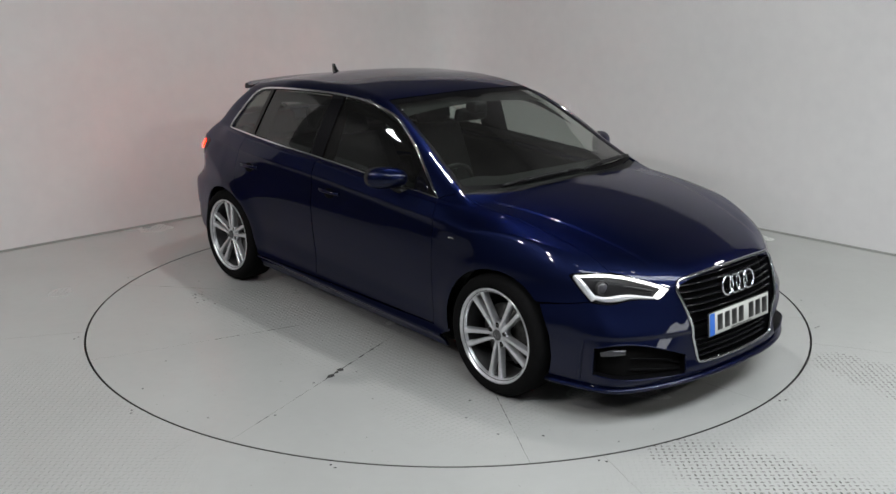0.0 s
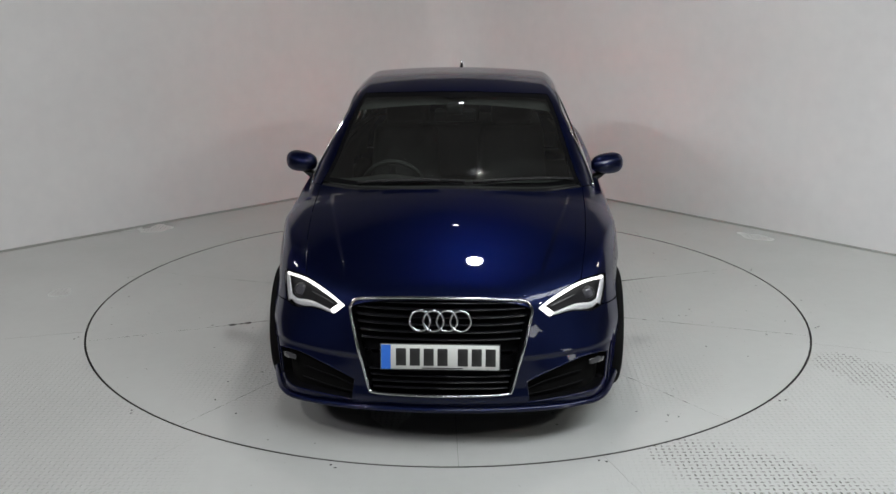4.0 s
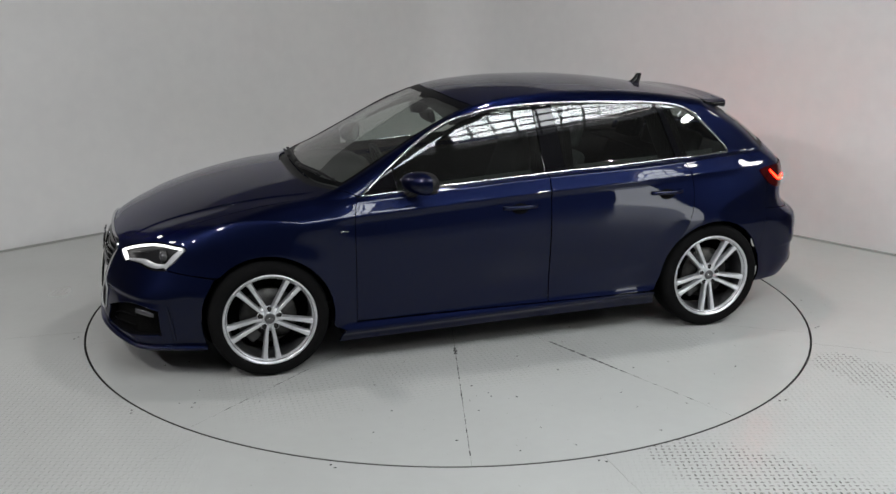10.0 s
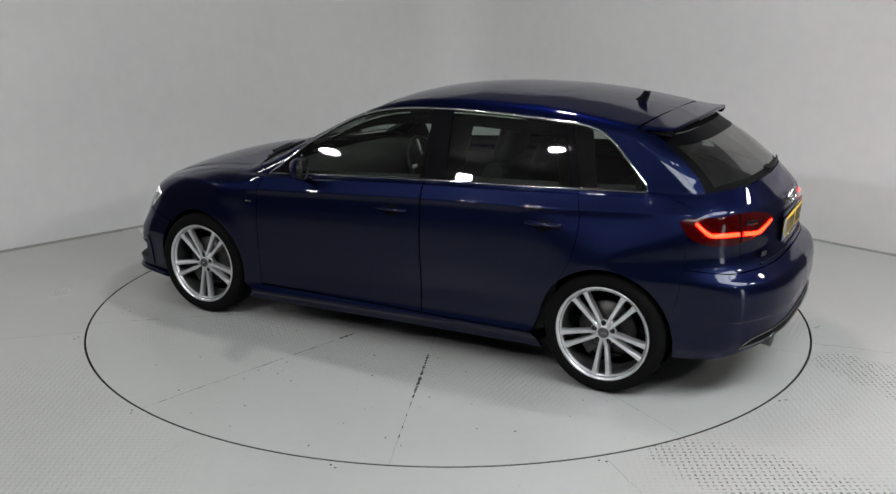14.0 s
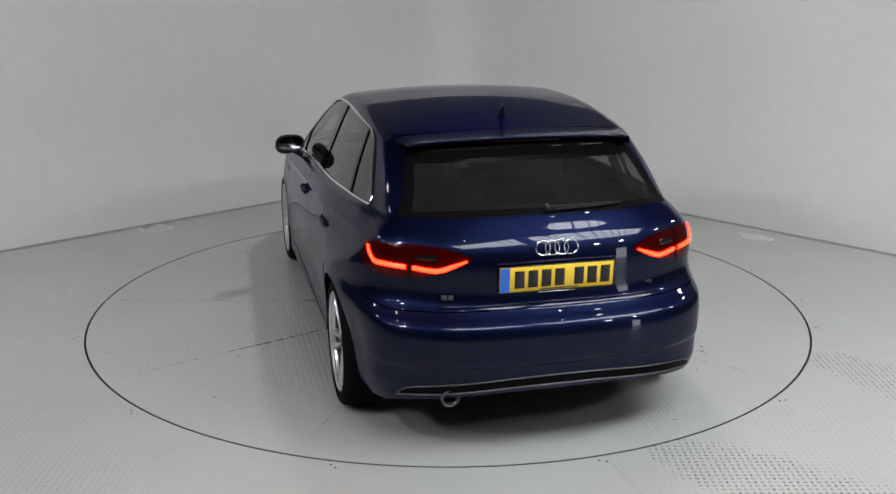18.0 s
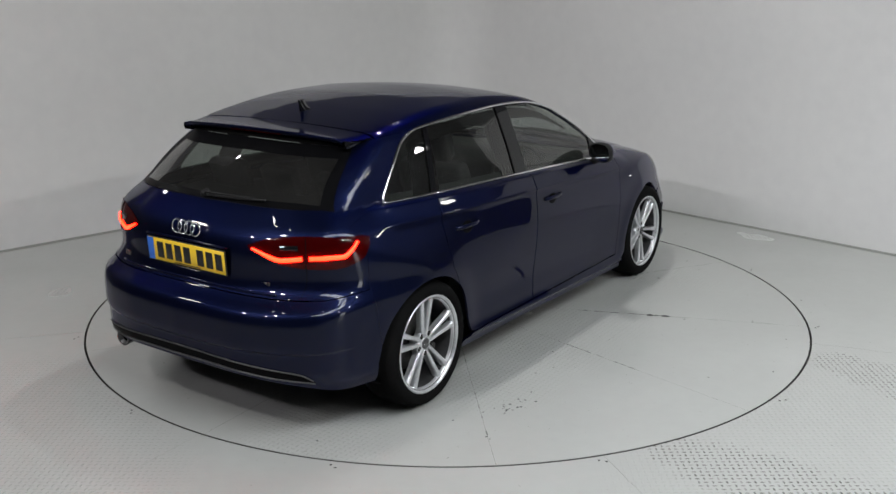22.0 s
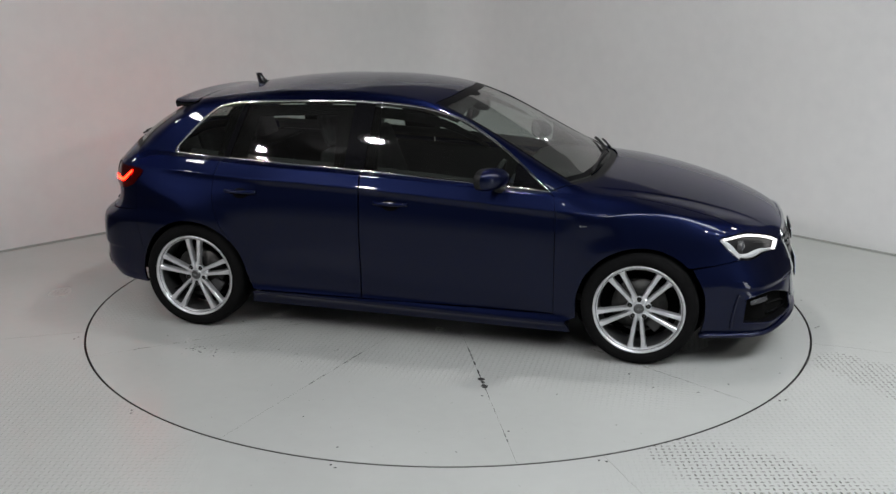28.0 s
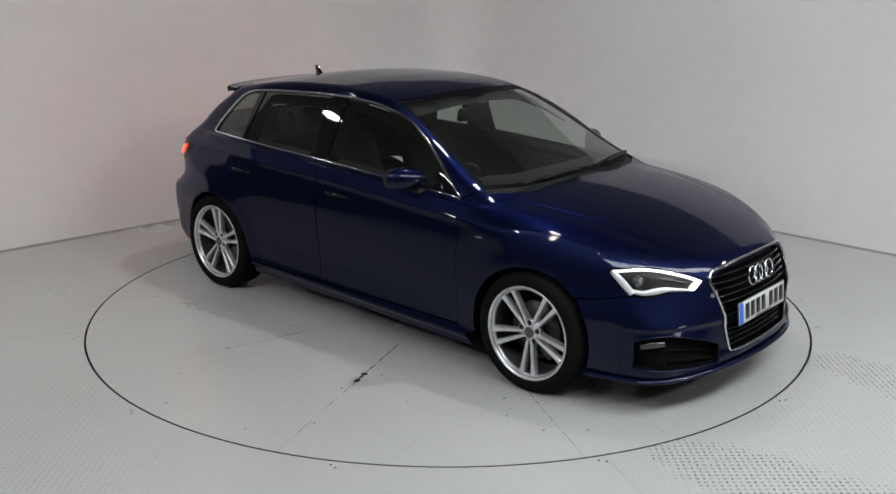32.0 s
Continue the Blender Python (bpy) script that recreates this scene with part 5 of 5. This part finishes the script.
# splitter lip under the bumper
lip = on('c', [(ph(1.66, 0.845), 0.190), (ph(1.93, 0.80), 0.190), (ph(2.06, 0.62), 0.200), (ph(2.14, 0.35), 0.214), (0, 0.216)], 30)
lip = np.vstack([lip, lip[-2::-1] * [1, -1, 1]])
part("front_lip", sweep_bm(lifted(lip, 0.008).tolist(), 0.022, 0.014, 10), PAINT, car)


# ---- tail ----
TAILP = sheet('d', on('d', [(pr(-1.672, 0.795), 0.905), (pr(-1.695, 0.794), 0.868), (pr(-1.732, 0.789), 0.840), (pr(-1.811, 0.750), 0.814), (pr(-1.887, 0.673), 0.812), (pr(-1.940, 0.584), 0.818), (pr(-1.982, 0.490), 0.842), (pr(-2.010, 0.380), 0.890)], 40),
              on('d', [(pr(-1.664, 0.790), 0.930), (pr(-1.700, 0.768), 0.942), (pr(-1.808, 0.720), 0.951), (pr(-1.900, 0.600), 0.957), (pr(-1.972, 0.460), 0.942), (pr(-2.012, 0.365), 0.908)], 40), None, None, 44, 12)


def tail_lamp(m):
    lamp = panel("tail_lamp", TAILP, TAIL_RED, car, "glowing red tail lamp", lift=0.004, gap=0.001, thick=0.02, mirror=m)
    outer = on('d', [(pr(-1.732, 0.768), 0.922), (pr(-1.758, 0.766), 0.898), (pr(-1.800, 0.752), 0.868), (pr(-1.845, 0.717), 0.866), (pr(-1.905, 0.638), 0.862)], 30)
    inner = on('d', [(pr(-1.922, 0.612), 0.861), (pr(-1.962, 0.538), 0.852), (pr(-1.978, 0.495), 0.856), (pr(-2.006, 0.392), 0.896)], 30)
    part("outer_glow", ribbon(outer, 0.006, [0.006, 0.008, 0.0095, 0.0095, 0.009], m), TAIL_GLOW, lamp, "glowing red light strip")
    part("inner_glow", ribbon(inner, 0.006, [0.009, 0.0095, 0.009, 0.004], m), TAIL_GLOW, lamp, "glowing red light strip")
    part("reverse_lens", ribbon(on('d', [(pr(-1.93, 0.595), 0.907), (pr(-1.965, 0.52), 0.905)], 8), 0.004, 0.012, m), GLOSS_BLACK, lamp, "dark lens")
    # shut line of the tailgate, through the lamp and down to the bumper
    part("lamp_joint", ribbon(on('d', [(pr(-1.913, 0.625), 0.955), (pr(-1.913, 0.625), 0.815)], 10, False), 0.0045, 0.0018, m), DARK, lamp)
    part("tailgate_joint", ribbon(on('d', [(pr(-1.915, 0.628), 0.812), (pr(-1.925, 0.630), 0.74), (pr(-1.945, 0.615), 0.685)], 12), -0.0036, 0.0016, m), DARK, car, "dark shut line")


both(tail_lamp)
number_plate("rear_plate", -2.053, 0.812, 3.0, -1, PLATE_YELLOW, "yellow number plate with a blue band")
emblem("rear_emblem", (-2.040, 0, 0.942), (-1, 0, 0.20), 0.064, car)
part("boot_handle", sweep_bm([(-2.048, y, 0.884 + 0.002 * math.cos(y * 6)) for y in np.linspace(-0.27, 0.27, 21)], 0.008, 0.005, 8), PAINT, car)
part("plate_strip", box_bm(-2.056, -2.046, -0.085, 0.085, 0.746, 0.750, 0.001, 1), SATIN, car, "thin bright strip")
tip = lifted(on('d', [(pr(-2.005, 0.52), 0.692), (pr(-2.04, 0.38), 0.696), (0, 0.702)], 20), 0.003)
tip = np.vstack([tip, tip[-2::-1] * [1, -1, 1]])
part("tailgate_edge", sweep_bm(tip.tolist(), 0.005, 0.007, 6), PAINT, car)


def bars(name, origin, sizes, mat, parent):
    """A small unreadable badge: plain raised bars."""
    b = new(name)
    b.parent = parent
    b.matrix_local = origin
    x = 0
    for w, h in sizes:
        part("bar", box_bm(0, 0.003, x, x + w, -h / 2, h / 2, 0.0008, 1), mat, b)
        x += w + 0.004
    return b


tb = lambda y, z: solve('r', [abs(y)], [z])[0]
p = tb(0.47, 0.739)
bars("boot_badge", Matrix.Translation((p[0] - 0.004, 0.505, 0.739)) @ pose(0, 0, 0, 0, 0, 166), [(0.026, 0.024), (0.022, 0.024)], DULL, car)
bars("boot_badge", Matrix.Translation((p[0] - 0.010, -0.425, 0.737)) @ pose(0, 0, 0, 0, 0, 193), [(0.016, 0.018), (0.016, 0.018), (0.012, 0.018)], DULL, car)

# diffuser with two bright lines, tail pipe
DF = sheet('d', on('d', [(pr(-1.965, 0.70), 0.304), (pr(-2.023, 0.62), 0.316), (pr(-2.124, 0.287), 0.344), (0, 0.350)], 30), on('d', [(pr(-1.972, 0.695), 0.318), (pr(-2.030, 0.625), 0.356), (pr(-2.126, 0.29), 0.385), (0, 0.394)], 30), None, None, 40, 6)
DFP = np.concatenate([DF, DF[-2::-1] * [1, -1, 1]])
diffuser = panel("diffuser", DFP, GRILLE, car, "black diffuser between silver lines", lift=0.002, gap=0, thick=0.01)
for j, r in ((-1, 0.0035), (0, 0.004)):
    part("silver_line", sweep_bm(lifted(DFP[:, j], 0.004).tolist(), r, r, 6), DULL, diffuser, "thin silver strip")
pipe = new("tail_pipe")
pipe.parent = car
pipe.matrix_local = pose(-2.070, 0.485, 0.305, 0, -6, 0)
part("pipe_ring", lathe_bm([(0.040, 0.14), (0.041, 0.0), (0.0425, -0.012), (0.039, -0.017), (0.032, -0.012), (0.031, 0.12)], 'x', 32), DULL, pipe, "polished steel")
part("pipe_inside", lathe_bm([(0.0315, 0.010), (0.0312, 0.10), (0.0005, 0.10)], 'x', 24), DARK, pipe)

# rear wiper
wb = solve('r', [0.0], [1.084])[0]
wiper = new("rear_wiper")
wiper.parent = car
wiper.location = wb
part("pivot", lathe_bm([(0.001, -0.030), (0.010, -0.028), (0.016, -0.012), (0.019, 0.01)], 'x', 20), PLASTIC, wiper)
wpts = lifted(solve('r', np.linspace(0.0, 0.30, 12), np.linspace(1.080, 1.081, 12)), 0.014) * [1, -1, 1] - wb
part("arm", sweep_bm(wpts.tolist(), 0.006, 0.005, 6), PLASTIC, wiper)
wpts = lifted(solve('r', np.linspace(0.02, 0.36, 14), np.linspace(1.072, 1.078, 14)), 0.010) * [1, -1, 1] - wb
part("blade", sweep_bm(wpts.tolist(), 0.004, 0.006, 6), PLASTIC, wiper)

# aerial fin
az = float(solve('t', [-1.20], [0.0])[0][2])
rows = []
for t in np.linspace(0, 1, 11):
    top = az + 0.003 + 0.054 * t ** 1.6
    w = 0.019 * (1 - 0.80 * t)
    x0, x1 = -1.115 - 0.090 * t ** 0.5, -1.235 + 0.008 * (1 - t) - 0.010 * t
    rows.append([(x0, 0, top), (x0 - 0.4 * (x0 - x1), w, top - 0.0), (x1, w * 0.5, top), (x1, -w * 0.5, top), (x0 - 0.4 * (x0 - x1), -w, top)])
bm = grid_bm([[(x0q[0], x0q[1] * 1.2, az - 0.01) for x0q in rows[0]]] + rows, True)
bm.verts.ensure_lookup_table()
bm.faces.new([bm.verts[len(rows) * 5 + i] for i in range(5)])
bmesh.ops.recalc_face_normals(bm, faces=bm.faces)
part("aerial", bm, GLOSS_BLACK, car, "shark-fin aerial")


# ---- mirrors, handles, wipers ----
def mirror_unit(m):
    s = -1 if m else 1
    unit = new("door_mirror")
    unit.parent = car
    unit.matrix_local = pose(0.515, s * 0.895, 1.005)
    rows = []
    for i in range(13):
        a = math.pi * i / 12
        ring = []
        for k in range(24):
            b = 2 * math.pi * k / 24
            y, z = math.cos(b), math.sin(b)
            e = abs(y) ** 2.6 + abs(z) ** 2.6
            r = (1 / e) ** (1 / 2.6)
            f = math.sin(a * 0.5) if i < 12 else 1
            yy = y * r * f * 0.098
            zz = z * r * f * (0.062 if z > 0 else 0.056) * (1 + 0.12 * y)
            ring.append((0.075 * math.cos(a * 0.5) - 0.012 - 0.45 * yy, s * yy, zz))
        rows.append(ring)
    bm = grid_bm(rows, True)
    bmesh.ops.remove_doubles(bm, verts=bm.verts[:], dist=1e-5)
    bmesh.ops.recalc_face_normals(bm, faces=bm.faces)
    part("cap", bm, PAINT, unit)
    ring = [Vector(p) for p in rows[-1]]
    bm = grid_bm([[p * 1.0 for p in ring], [Vector((p.x - 0.035, p.y * 0.97, p.z * 0.97)) for p in ring], [Vector((p.x - 0.037, p.y * 0.90, p.z * 0.88)) for p in ring], [Vector((p.x - 0.030, p.y * 0.89, p.z * 0.87)) for p in ring]], True)
    bmesh.ops.recalc_face_normals(bm, faces=bm.faces)
    part("housing", bm, PLASTIC, unit, "black housing")
    bm = bmesh.new()
    bm.faces.new([bm.verts.new((p.x - 0.031, p.y * 0.89, p.z * 0.87)) for p in ring])
    part("mirror_glass", bm, MIRROR, unit, "mirror", smooth=False)
    part("foot", sweep_bm([(-0.005, -s * 0.03, -0.045), (0.02, -s * 0.075, -0.075), (0.045, -s * 0.108, -0.082)], 0.030, 0.020, 10), PLASTIC, unit, "black foot")


both(mirror_unit)


def handle(x, z, m):
    s = -1 if m else 1
    h = new("door_handle")
    h.parent = car
    y = float(solve('s', [x], [z])[0][1])
    at = pose(x, s * y, z)
    h.matrix_local = at
    # no hollow: a flat dark oval carries the shade of the handle's recess
    bm = lathe_bm([(0.0005, -0.0005), (0.6, -0.0003), (0.95, 0.0), (1.0, -0.001)], n=28)
    for v in bm.verts:
        q = solve('s', [x + v.co.x * 0.048], [z - 0.004 + v.co.z * 0.030])[0]
        v.co = (q[0] - x, s * (q[1] - y + 0.0022 + v.co.y), q[2] - z)
    bmesh.ops.recalc_face_normals(bm, faces=bm.faces)
    part("cup_shade", bm, GRILLE, h, "dark oval for the shade in the recess")
    pts = []
    for t in np.linspace(-1, 1, 15):
        xx = x + 0.100 * t
        q = solve('s', [xx], [z + 0.006])[0]
        lift = 0.016 * (1 - abs(t) ** 4) + 0.002
        pts.append(((q[0] - x), s * (q[1] + lift - y), q[2] - z))
    part("grip", sweep_bm(pts, 0.008, 0.011, 8, False, (0, 0, 1)), PAINT, h)


for m in (False, True):
    handle(-0.078, 0.826, m)
    handle(-0.985, 0.850, m)
for s in (1, -1):
    q = solve('s', [0.945], [0.770])[0]
    bars("wing_badge", Matrix.Translation((0.93 if s > 0 else 0.985, s * (q[1] + 0.001), 0.77)) @ pose(0, 0, 0, 0, 0, 90 * s), [(0.009, 0.009), (0.004, 0.007), (0.006, 0.007), (0.006, 0.007)], SATIN, car)

for y0, y1, x0, x1 in ((-0.50, 0.08, 1.02, 1.055), (0.12, 0.66, 1.06, 0.93)):
    pts = lifted(solve('t', np.linspace(x0, x1, 14) - 0.025, np.linspace(y0, y1, 14)), 0.016)
    part("wiper_blade", sweep_bm(pts.tolist(), 0.008, 0.010, 6), PLASTIC, car, "black wiper")
    part("wiper_arm", sweep_bm((pts[3:11] + [0.03, 0, 0.004]).tolist(), 0.009, 0.007, 6), PLASTIC, car, "black wiper")


# ---- cabin ----
def shell(name, P, mat, lift, label=""):
    return panel(name, P, mat, car, label, lift=lift, gap=0, thick=0)


a = flat('p', top_l)
A = solve('p', a[:, 0], a[:, 1])
shell("headlining", sheet('p', A, solve('p', a[:, 0], math.pi - a[:, 1]), None, None, 20, 24), LINING, -0.035, "grey headlining")
for m in (False, True):
    panel("door_trim", sheet('s', on('s', [(0.85, 0.22), (-1.0, 0.22)], 10), on('s', [(0.82, 0.925), (-0.31, 0.99), (-1.10, 1.02)], 10), None, None, 20, 14), CABIN, car, "black door lining", lift=-0.085, gap=0, thick=0, mirror=m)
    panel("luggage_trim", sheet('p', on('s', [(-1.0, 0.70), (-1.62, 0.70)], 10), on('s', [(-1.06, 1.02), (-1.45, 1.03), (-1.66, 1.0)], 10), None, None, 10, 10), CABIN, car, "black boot lining", lift=-0.07, gap=0, thick=0, mirror=m)
for m in (False, True):
    for low, high, wide in ((-0.19, -0.20, -0.26), (-1.02, -0.93, -0.20)):
        panel("pillar_trim", sheet('s', on('s', [(low, 0.985), (low + wide, 1.0)], 4), on('s', [(high, 1.352), (high + wide, 1.345)], 4), None, None, 4, 8), DARK, car, "dark pillar lining", lift=-0.05, gap=0, thick=0, mirror=m)
    rail = on('s', [(0.45, 1.185), (0.261, 1.285), (0.10, 1.328), (-0.061, 1.350), (-0.352, 1.362), (-0.746, 1.353), (-1.04, 1.335)], 20)
    panel("roof_rail_trim", sheet('s', on('s', [(0.45, 1.150), (0.25, 1.232), (0.05, 1.275), (-0.352, 1.300), (-0.746, 1.290), (-1.04, 1.270)], 20), rail, None, None, 20, 4), DARK, car, "dark roof lining", lift=-0.045, gap=0, thick=0, mirror=m)
    panel("door_sill_trim", sheet('s', on('s', [(0.80, 0.90), (-0.31, 0.96), (-1.40, 0.99)], 10), on('s', [(0.76, 0.965), (-0.31, 1.035), (-1.40, 1.075)], 10), None, None, 20, 4), CABIN, car, "black door lining", lift=-0.055, gap=0, thick=0, mirror=m)
part("parcel_shelf", box_bm(-1.80, -1.18, -0.60, 0.60, 0.965, 0.985, 0.008), CLOTH, car, "black parcel shelf")
part("cabin_floor", box_bm(-1.9, 1.1, -0.72, 0.72, 0.30, 0.34), CLOTH, car, "black carpet", smooth=False)
part("bulkhead", box_bm(1.0, 1.04, -0.70, 0.70, 0.30, 0.90), DARK, car, "black bulkhead", smooth=False)
part("boot_floor", box_bm(-1.86, -1.82, -0.46, 0.46, 0.30, 0.96), DARK, car, "black boot lining", smooth=False)
# dashboard
rows = []
for y in np.linspace(-0.70, 0.70, 25):
    hump = 0.028 * math.exp(-((y + 0.36) / 0.16) ** 2)
    rows.append([(0.98 - 0.12 * y * y, y, 0.92), (0.80, y, 0.935 + hump * 0.4), (0.62, y, 0.93 + hump), (0.53, y, 0.90 + hump), (0.50, y, 0.82), (0.55, y, 0.60), (0.70, y, 0.45)])
bm = grid_bm(rows)
bmesh.ops.recalc_face_normals(bm, faces=bm.faces)
part("dashboard", bm, CABIN, car, "black dashboard")
wheelpose = pose(0.40, -0.36, 0.83, 0, -68, 0)
steer = new("steering_wheel")
steer.parent = car
steer.matrix_local = wheelpose
part("wheel_rim", sweep_bm([(0.185 * math.cos(t), 0.185 * math.sin(t), 0) for t in np.linspace(0, 2 * math.pi, 37)[:-1]], 0.014, 0.014, 8, True), CABIN, steer)
part("wheel_boss", lathe_bm([(0.001, -0.03), (0.06, -0.025), (0.075, 0.0), (0.07, 0.03)], 'z', 24), PLASTIC, steer)
for t in (0, 90, 180):
    b = box_bm(0.06, 0.18, -0.02, 0.02, -0.008, 0.008, 0.006)
    b.transform(pose(0, 0, 0, 0, 0, t - 90))
    part("wheel_spoke", b, SATIN, steer)


def seat(x, y, w, back):
    s = new("seat")
    s.parent = car
    s.matrix_local = pose(x, y, 0.34)
    part("cushion", box_bm(-0.24, 0.27, -w, w, 0.08, 0.24, 0.06, 3), CLOTH, s)
    b = box_bm(-0.06, 0.06, -w, w, 0.0, back, 0.055, 3)
    for v in b.verts:
        v.co.y *= 1 - 0.22 * max(0, v.co.z / back - 0.4)
    b.transform(pose(-0.22, 0, 0.16, 0, -20, 0))
    part("backrest", b, CLOTH, s)
    return s


for y in (0.36, -0.36):
    s = seat(-0.14, y, 0.25, 0.60)
    b = box_bm(-0.05, 0.05, -0.14, 0.14, 0.60, 0.82, 0.05, 3)
    b.transform(pose(-0.22, 0, 0.16, 0, -18, 0))
    part("headrest", b, CLOTH, s)
s = seat(-0.98, 0, 0.62, 0.50)
for y in (0.38, 0, -0.38):
    b = box_bm(-0.04, 0.04, -0.13, 0.13, 0.48, 0.66, 0.04, 3)
    b.transform(Matrix.Translation((0, y, 0)) @ pose(-0.22, 0, 0.16, 0, -18, 0))
    part("headrest", b, CLOTH, s)
mx = solve('t', [0.26], [0.0])[0]
b = box_bm(-0.02, 0.02, -0.125, 0.125, -0.04, 0.04, 0.018, 3)
b.transform(Matrix.Translation((mx[0] - 0.05, 0, mx[2] - 0.105)) @ pose(0, 0, 0, 0, 15, 0))
part("interior_mirror", b, PLASTIC, car, "black rear-view mirror")
b = box_bm(-0.05, 0.05, -0.05, 0.05, -0.035, 0.03, 0.02)
b.transform(Matrix.Translation((mx[0] + 0.0, 0, mx[2] - 0.055)))
part("sensor_box", b, PLASTIC, car, "black sensor cover")


# ---- what moves ----
def motions():
    rows = []
    spin = spline(*TURNS)
    for t in np.arange(0, 32.01, 0.5):
        rows.append((float(t), float(spin(t))))
    walk(platform, [(t, pose(0, 0, 0.0032, 0, 0, a)) for t, a in rows])
    walk(car, [(t, pose(0, 0, 0, 0, 0, a) @ pose(CAR_X, CAR_Y, -0.0008)) for t, a in rows])


motions()
